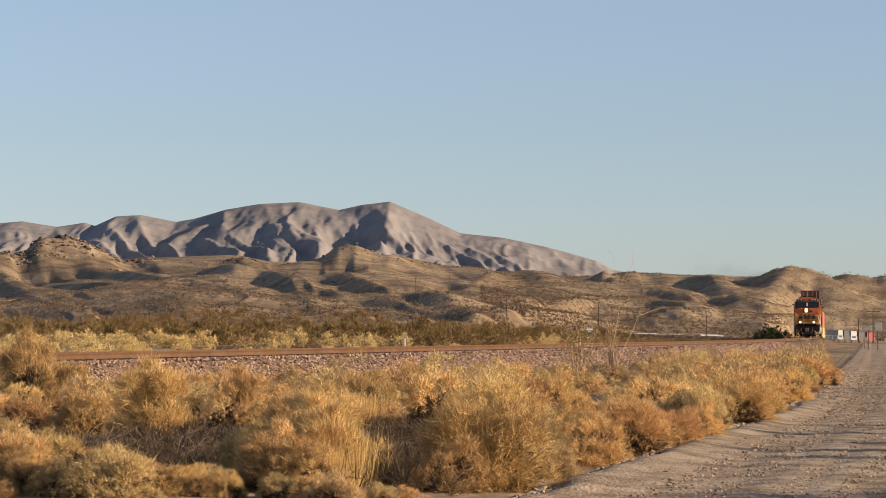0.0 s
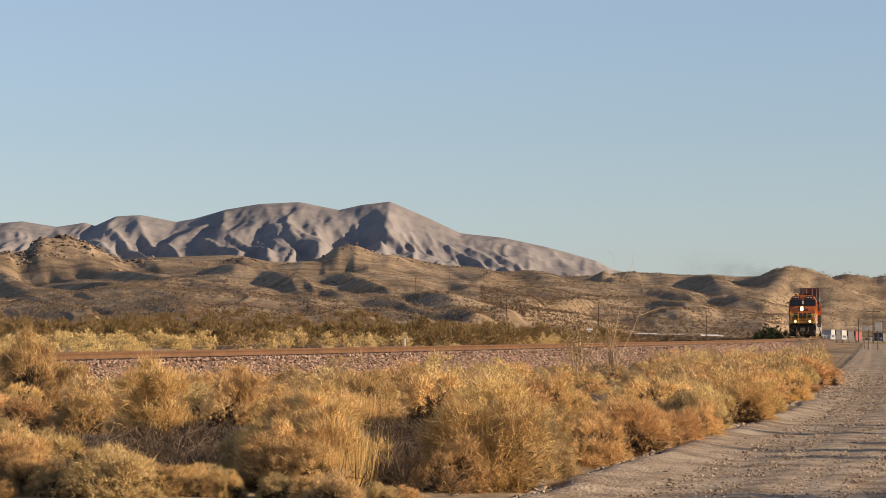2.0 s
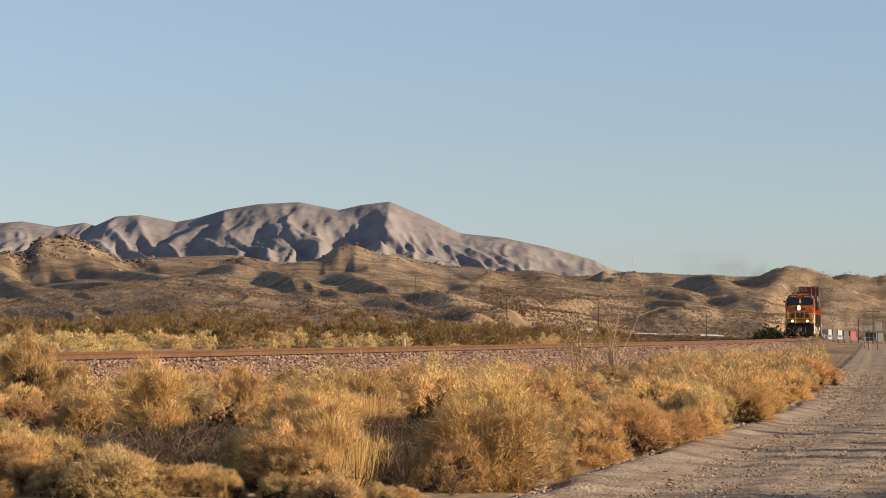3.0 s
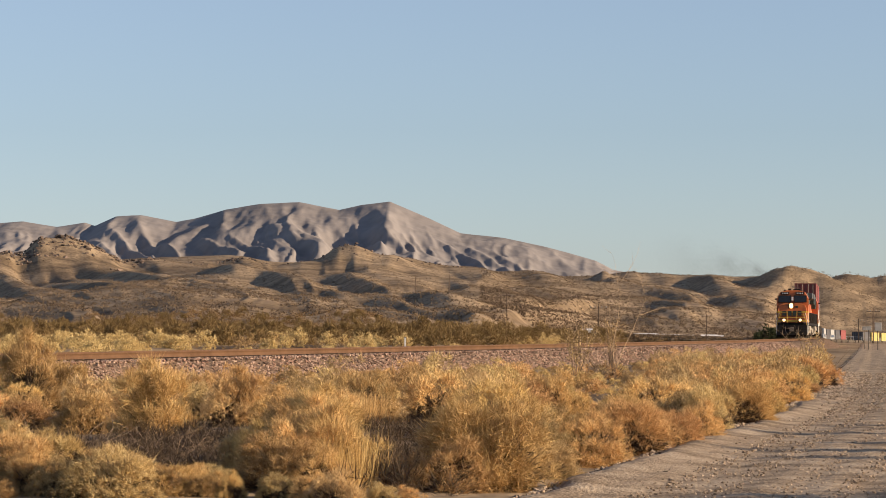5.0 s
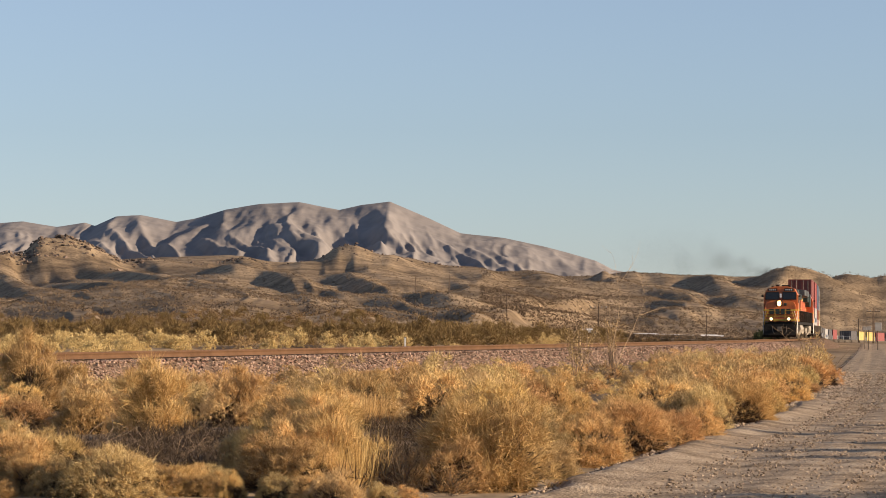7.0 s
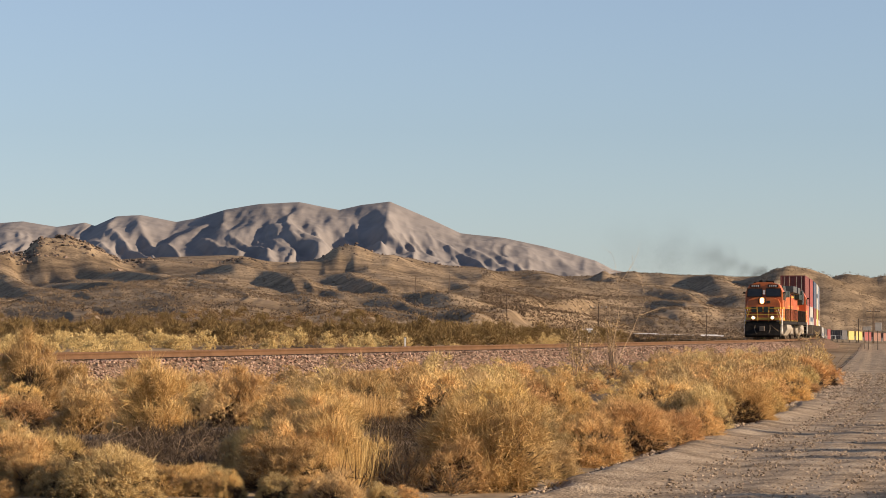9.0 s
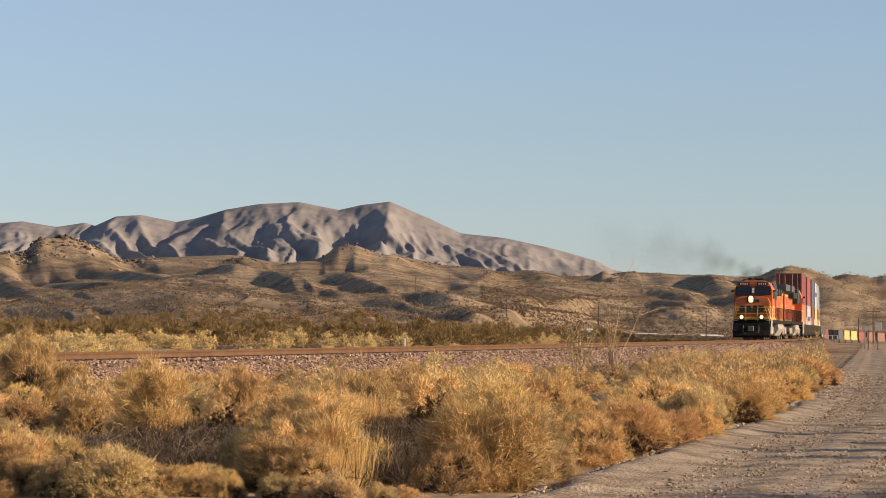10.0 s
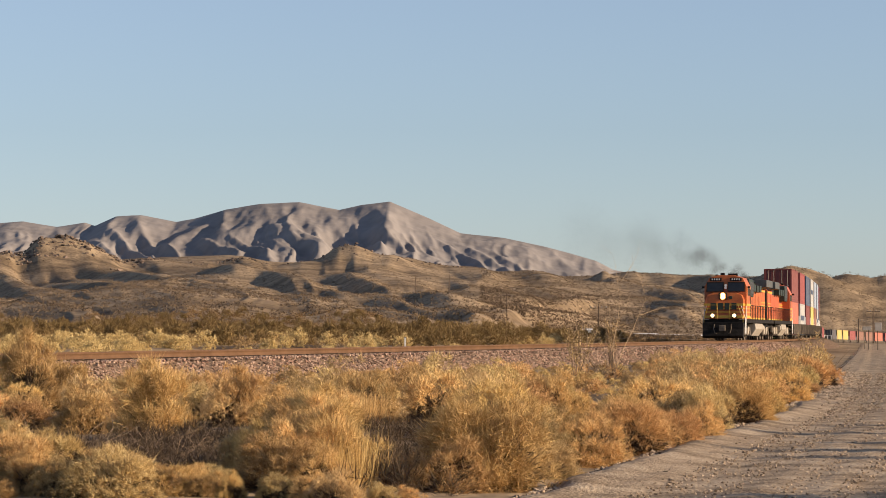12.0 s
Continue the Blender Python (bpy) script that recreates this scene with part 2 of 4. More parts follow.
def rod(bm, a, b, r, sides=6, r2=None):
    """A straight round bar, tapered where r2 is given."""
    a, b = Vector(a), Vector(b)
    q = (b - a).to_track_quat("Z", "Y").to_matrix()
    rings = []
    for end, rr in ((a, r), (b, r if r2 is None else r2)):
        rings.append([bm.verts.new(end + q @ Vector((rr * math.cos(2 * math.pi * k / sides), rr * math.sin(2 * math.pi * k / sides), 0))) for k in range(sides)])
    for k in range(sides):
        bm.faces.new((rings[0][k], rings[0][(k + 1) % sides], rings[1][(k + 1) % sides], rings[1][k]))
    bm.faces.new(rings[0][::-1])
    bm.faces.new(rings[1])
    return bm


def rods(r, *ways):
    bm = bmesh.new()
    for w in ways:
        for a, b in zip(w, w[1:]):
            rod(bm, a, b, r)
    return bm


def aim(bearing, d, z=0.0):
    """A place d metres off on a bearing of the view's scale (784 is straight ahead)."""
    return ((bearing - 784) * d / 5000, d, z)


def land_at(x, y):
    return float(land(np.array([float(x)]), np.array([float(y)]))[0])


# ---- materials of things ----
def leafy(name, stops, vary=0.28):
    """Foliage: a colour for each leaf and a shift for each plant."""
    m = bpy.data.materials.new(name)
    m.use_nodes = True
    n, l = m.node_tree.nodes, m.node_tree.links
    b = n["Principled BSDF"]
    geo, ramp = n.new("ShaderNodeNewGeometry"), n.new("ShaderNodeValToRGB")
    e = ramp.color_ramp.elements
    while len(e) < len(stops):
        e.new(0.5)
    for k, c in enumerate(stops):
        e[k].position, e[k].color = k / (len(stops) - 1), (*c, 1)
    info, hsv, mr, mh = n.new("ShaderNodeObjectInfo"), n.new("ShaderNodeHueSaturation"), n.new("ShaderNodeMapRange"), n.new("ShaderNodeMapRange")
    mr.inputs[3].default_value, mr.inputs[4].default_value = 1 - vary, 1 + vary
    mh.inputs[3].default_value, mh.inputs[4].default_value = 0.490, 0.507
    mul = n.new("ShaderNodeMath")
    mul.operation = "MULTIPLY"
    mul.inputs[1].default_value = 7.31
    fr = n.new("ShaderNodeMath")
    fr.operation = "FRACT"
    l.new(geo.outputs["Random Per Island"], ramp.inputs[0])
    l.new(info.outputs["Random"], mr.inputs[0])
    l.new(info.outputs["Random"], mul.inputs[0])
    l.new(mul.outputs[0], fr.inputs[0])
    l.new(fr.outputs[0], mh.inputs[0])
    l.new(mr.outputs[0], hsv.inputs["Value"])
    l.new(mh.outputs[0], hsv.inputs["Hue"])
    l.new(ramp.outputs[0], hsv.inputs["Color"])
    tr, mx = n.new("ShaderNodeBsdfTranslucent"), n.new("ShaderNodeMixShader")
    mx.inputs[0].default_value = 0.10
    l.new(hsv.outputs[0], b.inputs["Base Color"])
    l.new(hsv.outputs[0], tr.inputs["Color"])
    b.inputs["Roughness"].default_value = 0.8
    b.inputs["Specular IOR Level"].default_value = 0.2
    l.new(b.outputs[0], mx.inputs[1])
    l.new(tr.outputs[0], mx.inputs[2])
    l.new(mx.outputs[0], n["Material Output"].inputs["Surface"])
    return m


def glow(name, colour, strength):
    m = bpy.data.materials.new(name)
    m.use_nodes = True
    b = m.node_tree.nodes["Principled BSDF"]
    b.inputs["Base Color"].default_value = (*colour, 1)
    b.inputs["Emission Color"].default_value = (*colour, 1)
    b.inputs["Emission Strength"].default_value = strength
    return m


M_STRAW = leafy("straw_foliage", [(0.34, 0.205, 0.072), (0.60, 0.39, 0.15), (0.78, 0.56, 0.26), (0.46, 0.285, 0.105)])
M_SAGE = leafy("sage_foliage", [(0.31, 0.21, 0.085), (0.55, 0.39, 0.165), (0.72, 0.55, 0.28), (0.42, 0.29, 0.12)])
M_RUST = leafy("rusty_foliage", [(0.32, 0.175, 0.068), (0.53, 0.325, 0.13), (0.66, 0.44, 0.195), (0.42, 0.25, 0.098)])
# near-black twigs: shade inside bushes and in gaps is put into their colour
M_SHADE_TWIG = leafy("shade_dark_twigs", [(0.035, 0.025, 0.016), (0.07, 0.048, 0.03), (0.11, 0.075, 0.048)])
M_PALESCRUB = leafy("pale_scrub_foliage", [(0.32, 0.215, 0.09), (0.50, 0.36, 0.165), (0.64, 0.49, 0.25)])
M_OLIVE = leafy("creosote_foliage", [(0.15, 0.09, 0.036), (0.25, 0.158, 0.064), (0.35, 0.235, 0.10)])
M_HILLSCRUB = leafy("hill_scrub_foliage", [(0.075, 0.054, 0.034), (0.13, 0.094, 0.058), (0.20, 0.145, 0.088)])
M_DRYGRASS = leafy("dry_grass", [(0.34, 0.20, 0.07), (0.56, 0.36, 0.14), (0.70, 0.49, 0.22)])
M_TWIG = material("grey_twig", [(0.13, 0.09, 0.06), (0.26, 0.19, 0.13)], 8, 0.9, 0, 0.2)
M_BARE = material("pale_bark", [(0.30, 0.21, 0.13), (0.50, 0.37, 0.24)], 6, 0.85, 0, 0.2)
M_STONE = leafy("ballast_stone", [(0.07, 0.042, 0.029), (0.27, 0.178, 0.12), (0.52, 0.38, 0.275), (0.33, 0.19, 0.125)], 0.0)
M_BOULDER = leafy("dark_boulder", [(0.06, 0.045, 0.035), (0.14, 0.105, 0.08), (0.22, 0.16, 0.12)], 0.0)
M_PEBBLE = leafy("road_pebble", [(0.16, 0.115, 0.078), (0.34, 0.255, 0.175), (0.52, 0.41, 0.30)], 0.0)
M_BALLAST = material("ballast_bed", [(0.06, 0.039, 0.027), (0.18, 0.12, 0.082), (0.31, 0.215, 0.15)], 3.0, 0.95, 0, 0.9, 14, 9.0)
M_RAIL = material("rusty_rail", [(0.10, 0.055, 0.030), (0.17, 0.095, 0.052)], 1.5, 0.75, 0.2, 0.2)
M_RAILTOP = material("rail_head", [(0.30, 0.20, 0.13), (0.42, 0.30, 0.21)], 1.0, 0.35, 0.8, 0.05)
M_TIE = material("weathered_tie", [(0.05, 0.035, 0.025), (0.12, 0.085, 0.06)], 5, 0.95, 0, 0.4)
M_ORANGE = material("orange_paint", [(0.20, 0.048, 0.014), (0.43, 0.105, 0.017), (0.53, 0.145, 0.028)], 1.2, 0.45, 0, 0.03)
M_REDPAINT = material("red_orange_paint", [(0.36, 0.075, 0.022), (0.52, 0.115, 0.035)], 1.2, 0.45, 0, 0.03)
M_YELLOW = material("yellow_paint", [(0.50, 0.29, 0.03), (0.62, 0.38, 0.05)], 2, 0.5, 0, 0.03)
M_GREEN = material("dark_green_paint", [(0.012, 0.018, 0.012), (0.025, 0.035, 0.022)], 2, 0.5, 0, 0.03)
M_BLACK = material("black_steel", [(0.012, 0.011, 0.010), (0.035, 0.030, 0.026)], 3, 0.7, 0.1, 0.1)
M_TRUCK = material("dusty_steel", [(0.09, 0.075, 0.06), (0.20, 0.165, 0.13)], 3, 0.8, 0.1, 0.2)
M_SILVER = material("silver_paint", [(0.26, 0.22, 0.17), (0.40, 0.35, 0.28)], 2, 0.6, 0.1, 0.05)
M_GREY = material("grey_steel", [(0.22, 0.21, 0.20), (0.34, 0.33, 0.31)], 2, 0.6, 0.2, 0.1)
M_DARKGREY = material("dark_grey_steel", [(0.06, 0.06, 0.06), (0.11, 0.11, 0.105)], 2, 0.6, 0.2, 0.1)
M_WHITE = material("white_paint", [(0.66, 0.63, 0.58), (0.82, 0.80, 0.76)], 2, 0.6, 0, 0.05)
M_GLASS = material("cab_glass", [(0.010, 0.012, 0.014), (0.020, 0.022, 0.024)], 2, 0.06, 0.0, 0.0)
M_WOOD = material("pole_wood", [(0.06, 0.045, 0.035), (0.14, 0.10, 0.075)], 4, 0.9, 0, 0.3)
M_LAMP = glow("headlight_glow", (1.0, 0.74, 0.38), 3.2)
# orange glare around the headlight, given as a glowing surface
M_HALO = glow("halo_glow", (1.0, 0.42, 0.12), 0.7)
M_DITCH = glow("ditch_light_glow", (1.0, 0.68, 0.32), 1.6)


# ---- bushes ----
def blade_mesh(name, base, tip, width, mats, idx=None):
    """Thin three-sided blades from arrays of base points, tip points and widths."""
    n = len(base)
    way = tip - base
    side = np.cross(way, np.random.normal(size=(n, 3)))
    side /= np.linalg.norm(side, axis=1, keepdims=True) + 1e-9
    v = np.stack([base - side * width[:, None], base + side * width[:, None], tip], 1).reshape(-1, 3)
    me = bpy.data.meshes.new(name)
    f = np.arange(3 * n).reshape(-1, 3)
    me.from_pydata(v.tolist(), [], f.tolist())
    for m in (mats if isinstance(mats, (list, tuple)) else [mats]):
        me.materials.append(m)
    return me


def unit(v):
    return v / (np.linalg.norm(v, axis=-1, keepdims=True) + 1e-9)


def tuft_points(rng, tufts, each, wide, high, spread=0.75, length=0.12):
    """Twig fans spread over a lumpy dome."""
    az = rng.uniform(0, 2 * np.pi, tufts)
    el = np.arcsin(rng.uniform(-0.02, 1.0, tufts))
    lump = 1 + 0.30 * np.sin(az * 3 + rng.uniform(0, 6)) * np.cos(el) + 0.18 * rng.normal(size=tufts)
    way = np.stack([np.cos(az) * np.cos(el), np.sin(az) * np.cos(el), np.sin(el)], 1)
    r = lump * rng.uniform(0.55, 0.95, tufts) ** 0.55
    org = way * r[:, None] * np.array([wide / 2, wide / 2, high])
    org[:, 2] = np.maximum(org[:, 2], 0.03)
    up = unit(way + np.array([0, 0, 0.35]))
    org, up = np.repeat(org, each, 0), np.repeat(up, each, 0)
    n = len(org)
    fan = unit(up + rng.normal(size=(n, 3)) * spread)
    start = org + fan * rng.uniform(0, 0.09, n)[:, None] + rng.normal(size=(n, 3)) * 0.045
    start[:, 2] = np.maximum(start[:, 2], 0.0)
    return start, start + fan * (length * rng.uniform(0.35, 1.0, n))[:, None]


def lobe_points(rng, lobes, tufts, each, wide, high, length, spread=0.8, upright=0.35):
    """Sprays of twigs on separate lobes of a bush, with deep gaps between the lobes. Gives starts, ends and lobe centres."""
    az = rng.uniform(0, 2 * np.pi, lobes)
    el = np.arcsin(rng.uniform(0.05, 1.0, lobes))
    out = np.stack([np.cos(az) * np.cos(el), np.sin(az) * np.cos(el), np.sin(el)], 1)
    centre = out * rng.uniform(0.42, 0.82, (lobes, 1)) * np.array([wide / 2, wide / 2, high])
    rad = wide * rng.uniform(0.11, 0.23, lobes)
    k = np.repeat(np.arange(lobes), tufts)
    n = len(k)
    way = unit(rng.normal(size=(n, 3)) + 0.9 * out[k] + np.array([0, 0, 0.25]))
    org = centre[k] + way * rad[k, None] * rng.uniform(0.45, 1.0, (n, 1)) ** 0.6
    up = unit(way + 0.4 * out[k] + np.array([0, 0, upright]))
    org, up = np.repeat(org, each, 0), np.repeat(up, each, 0)
    n = len(org)
    fan = unit(up + rng.normal(size=(n, 3)) * spread)
    start = org + rng.normal(size=(n, 3)) * 0.022
    start[:, 2] = np.maximum(start[:, 2], 0.0)
    return start, start + fan * (length * np.where(rng.random(n) < 0.08, rng.uniform(0.9, 1.7, n), rng.uniform(0.25, 0.85, n)))[:, None], centre


def make_bush(seed, mat, wide, high, lobes, tufts, each, width, label, group, length=0.16, upright=0.35, core_blades=2400):
    rng = np.random.default_rng(seed)
    np.random.seed(seed)
    bush = thing("desert_bush", label, "bush", group=group)
    a, b, centre = lobe_points(rng, lobes, tufts, each, wide, high, length, upright=upright)
    leaves = new("foliage", blade_mesh("foliage", a, b, width * rng.uniform(0.5, 1.4, len(a)), mat))
    leaves.parent = bush
    # inner twigs, near black so that the hollow of the bush looks shaded
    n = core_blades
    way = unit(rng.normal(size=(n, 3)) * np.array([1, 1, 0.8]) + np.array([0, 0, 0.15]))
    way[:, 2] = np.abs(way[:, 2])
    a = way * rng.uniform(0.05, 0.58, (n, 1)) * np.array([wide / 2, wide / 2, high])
    core = new("twig_core", blade_mesh("twig_core", a, a + unit(way + rng.normal(size=(n, 3)) * 0.6) * 0.20, np.full(n, max(width * 2.4, 0.009)), M_SHADE_TWIG))
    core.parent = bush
    core["label"] = "brown inner twigs, coloured near black for the shade inside the bush"
    bm = bmesh.new()
    for c in np.concatenate([centre, centre * rng.uniform(0.9, 1.25, (lobes, 1))]):
        e = c + rng.normal(size=3) * 0.06
        bend = e * 0.5 + np.array([0, 0, 0.06]) + rng.normal(size=3) * 0.05
        rod(bm, (e[0] * 0.04, e[1] * 0.04, -0.05), bend, 0.010, 4, 0.006)
        rod(bm, bend, e, 0.006, 4, 0.003)
        for _ in range(2):
            mid = bend + (e - bend) * rng.uniform(0.2, 0.8)
            rod(bm, mid, mid + unit(e + rng.normal(size=3) * 0.4) * 0.22, 0.004, 3, 0.0015)
    part("woody_base", bm, M_TWIG, bush, "thin grey woody stems")
    return bush


LAB_STRAW = "dry straw-yellow desert bush of fine twigs on sandy ground"
LAB_SAGE = "grey-green desert bush with pale yellow tips on sandy ground"
LAB_RUST = "rust-orange dry desert bush beside the gravel road"
NEAR = "roadside desert bushes"
PROTO = [make_bush(11, M_STRAW, 1.45, 0.95, 30, 28, 25, 0.0030, LAB_STRAW, NEAR, 0.15),
         make_bush(12, M_SAGE, 1.35, 0.85, 30, 26, 25, 0.0032, LAB_SAGE, NEAR, 0.12),
         make_bush(13, M_RUST, 1.45, 1.00, 30, 30, 25, 0.0027, LAB_RUST, NEAR, 0.17, 0.15),
         make_bush(14, M_STRAW, 1.15, 1.05, 25, 28, 25, 0.0030, LAB_STRAW, NEAR, 0.22, 0.8),
         make_bush(15, M_STRAW, 1.60, 0.80, 32, 26, 25, 0.0030, LAB_STRAW, NEAR, 0.15)]
PROTO_MID = [make_bush(21, M_STRAW, 1.5, 1.0, 24, 20, 16, 0.0055, LAB_STRAW, NEAR, 0.17, core_blades=1200),
             make_bush(22, M_SAGE, 1.4, 0.9, 24, 20, 16, 0.0055, LAB_SAGE, NEAR, 0.14, core_blades=1200),
             make_bush(23, M_RUST, 1.5, 1.0, 24, 20, 16, 0.0055, LAB_RUST, NEAR, 0.17, core_blades=1200)]
rnd = random.Random(5)


USED = set()


def plant(proto, x, y, size, high=1.0):
    """Set a copy of a bush on the land (the first use takes the bush itself)."""
    m = Matrix.Translation((x, y, land_at(x, y) - 0.02)) @ Euler((rnd.uniform(-0.1, 0.1), rnd.uniform(-0.1, 0.1), rnd.uniform(0, 6.28))).to_matrix().to_4x4()
    if proto in USED:
        ob = copy_thing(proto, m)
    else:
        USED.add(proto)
        ob = proto
        ob.matrix_basis = m
    ob.scale = (size, size, size * high)
    return ob


# the bushes that stand out, by bearing, distance, size and kind
for bearing, d, size, high, kind in ((870, 29.2, 1.02, 1.10, 2), (800, 28.6, 0.75, 0.9, 0), (1225, 41.5, 0.75, 1.0, 0), (1180, 39.5, 0.72, 0.9, 2), (1120, 37.5, 0.9, 0.95, 2), (1040, 34.5, 0.85, 0.9, 0), (970, 31.5, 0.6, 0.8, 1),
                                     (1310, 49.0, 0.85, 1.05, 2), (1350, 55, 0.8, 1.0, 0), (1395, 65, 0.9, 1.1, 0), (1250, 46, 0.8, 1.1, 1), (60, 56, 1.15, 1.35, 3), (110, 58, 1.1, 1.25, 0), (30, 57, 1.0, 1.3, 0), (270, 43.5, 1.15, 1.0, 3),
                                     (150, 46, 0.9, 1.0, 0), (60, 27.6, 0.72, 0.95, 1), (120, 28.0, 0.72, 0.95, 0), (5, 27.2, 0.8, 0.9, 0), (220, 27.4, 0.55, 0.75, 1), (170, 27.9, 0.55, 0.9, 0), (310, 27.2, 0.5, 0.65, 0), (380, 27.5, 0.42, 0.75, 1), (470, 29.2, 0.62, 1.0, 3), (545, 29.2, 0.92, 0.95, 3), (500, 28.4, 0.8, 1.0, 0), (585, 28.6, 0.75, 1.1, 3), (560, 27.6, 0.55, 1.0, 0), (240, 27.1, 0.6, 0.7, 0), (300, 26.8, 0.5, 0.7, 0), (355, 27.1, 0.5, 0.7, 0), (435, 29.5, 0.55, 0.95, 3), (640, 49, 1.1, 1.1, 0), (430, 48, 1.0, 1.0, 3),
                                     (520, 41, 0.9, 1.0, 0), (860, 44, 1.0, 1.0, 1), (960, 48, 1.1, 1.0, 0)):
    X, Y, _ = aim(bearing, d)
    plant(PROTO[kind], X, Y, size, high)
for bearing, d, size, high, kind in ((1432, 80, 0.98, 1.15, 2), (1462, 83, 0.72, 1.1, 2), (1412, 78, 0.85, 1.0, 1), (1405, 90, 0.95, 1.1, 0), (1440, 94, 0.95, 1.1, 1), (1432, 73, 0.42, 1.0, 2), (1385, 70, 0.8, 0.9, 0), (1360, 64, 0.75, 0.9, 2), (1330, 60, 0.7, 0.9, 2)):
    X, Y, _ = aim(bearing, d)
    plant(PROTO_MID[kind], X, Y, size, high)
for k in range(13):
    X, Y, _ = aim(-10 + 62 * k + rnd.uniform(-15, 15), 26.4 + rnd.uniform(-0.2, 0.4))
    low = 0.62 if 2 < k < 8 or k > 9 else 1.0
    plant(PROTO[(0, 3, 1)[k % 3]], X, Y, low * rnd.uniform(0.34, 0.5), rnd.uniform(0.8, 1.05))
# the rest of the brush between road and track
FURTHER = []
Y = 26.0
while Y < 150:
    step = 1.95 + 0.001 * Y
    X = max(-0.175 * Y - 1.0, float(main_x(Y)) + 4.0)
    while X < min(road_x(Y) - 0.55, 0.165 * Y):
        x, y = X + rnd.uniform(-0.45, 0.45), Y + rnd.uniform(-0.45, 0.45)
        X += step * rnd.uniform(0.75, 1.25)
        b = 784 + 5000 * x / y
        gap = (y < 47 and -20 < b < 440 and (y > 30 or b > 400)) or (y < 47 and 615 < b < 785)
        side = x - main_x(y)
        if x > road_x(y) - 0.5 or side < 4.0 or gap or rnd.random() < 0.06:
            continue
        kind = rnd.choices((0, 1, 2, 3, 4), (4, 2, 1.2, 2, 3))[0]
        small = (0.5 if side < 7.5 else 1.0) * (0.62 + 0.5 * float(lattice(np.array([x * 0.4 // 1]), np.array([y * 0.4 // 1]), 4)[0]))
        if y < 31:
            small *= 0.62
        if 49 < y < 62 and 930 < b < 1150:
            small *= 0.6
        if y < 43:
            plant(PROTO[kind], x, y, small * rnd.uniform(0.75, 1.2), rnd.uniform(0.75, 1.1))
        elif y < 62:
            plant(PROTO_MID[2 if b > 1050 and rnd.random() < 0.3 else kind % 3], x, y, small * rnd.uniform(0.7, 1.1), rnd.uniform(0.75, 1.1))
        else:
            FURTHER.append((x, y, land_at(x, y), small * rnd.uniform(0.5, 0.85) * (0.55 if 930 < b < 1150 else 1.0)))
    Y += step * 0.85


# ---- dry grass tussocks ----
def make_grass(seed, blades, high, wide):
    rng = np.random.default_rng(seed)
    np.random.seed(seed)
    base = np.concatenate([rng.normal(size=(blades, 2)) * wide, np.zeros((blades, 1))], 1)
    lean = np.concatenate([rng.normal(size=(blades, 2)) * 0.14 + base[:, :2] * 0.3, np.ones((blades, 1))], 1)
    h = high * rng.uniform(0.45, 1.0, blades)
    ob = new("dry_grass_tussock", blade_mesh("dry_grass_tussock", base, base + lean * h[:, None], 0.0024 * rng.uniform(0.7, 1.3, blades), M_DRYGRASS))
    return tagged(ob, "tall upright tussock of dry golden grass", "grass", "dry grass tussocks")


grass = [make_grass(31, 700, 0.72, 0.15), make_grass(32, 600, 0.62, 0.15)]
for k, (bearing, d, size) in enumerate(((572, 28.4, 0.95), (592, 28.2, 1.02), (604, 28.6, 1.05), (585, 27.8, 0.9), (550, 28.6, 0.85), (500, 28.2, 0.7), (440, 28.8, 0.75), (615, 46, 1.0), (655, 47, 1.0), (600, 29.2, 1.1))):
    X, Y, _ = aim(bearing, d)
    m = Matrix.Translation((X, Y, land_at(X, Y) - 0.01)) @ Matrix.Rotation(k * 1.3, 4, "Z")
    ob = grass[k] if k < 2 else copy_thing(grass[k % 2], m)
    ob.matrix_basis = m
    ob.scale = (size, size, size)


# ---- bare shrubs with long thin shoots ----
def grow(bm, rng, start, way, length, r, depth):
    p, w = Vector(start), Vector(way).normalized()
    steps = 5
    for k in range(steps):
        q = p + w * length / steps
        rod(bm, p, q, r * (1 - 0.15 * k), 3, r * (1 - 0.15 * (k + 1)))
        p = q
        w = (w + Vector(rng.normal(size=3)) * 0.13 + Vector((0, 0, 0.05))).normalized()
        if depth and rng.random() < 0.75:
            grow(bm, rng, p, w + Vector(rng.normal(size=3)) * 0.55, length * rng.uniform(0.25, 0.5), r * 0.5, depth - 1)


def make_bare_shrub(seed, X, Y, shoots, label, twiggy=12):
    rng = np.random.default_rng(seed)
    base = Vector((X, Y, land_at(X, Y) - 0.05))
    shrub = thing("bare_shrub", label, "shrub", Matrix.Translation(base))
    bm = bmesh.new()
    for dx, dz, length, r in shoots:
        grow(bm, rng, (0, 0, 0), (dx, rng.uniform(-0.15, 0.15), dz), length, r, 2)
    part("shoot", bm, M_BARE, shrub, "long pale leafless shoots")
    bm = bmesh.new()
    for k in range(twiggy):
        a = rng.uniform(0, 6.28)
        grow(bm, rng, (0, 0, 0), (math.cos(a), math.sin(a), rng.uniform(0.15, 0.9)), rng.uniform(0.7, 1.6), 0.016, 2)
    part("deadwood", bm, M_TWIG, shrub, "tangled dead lower branches")
    return shrub


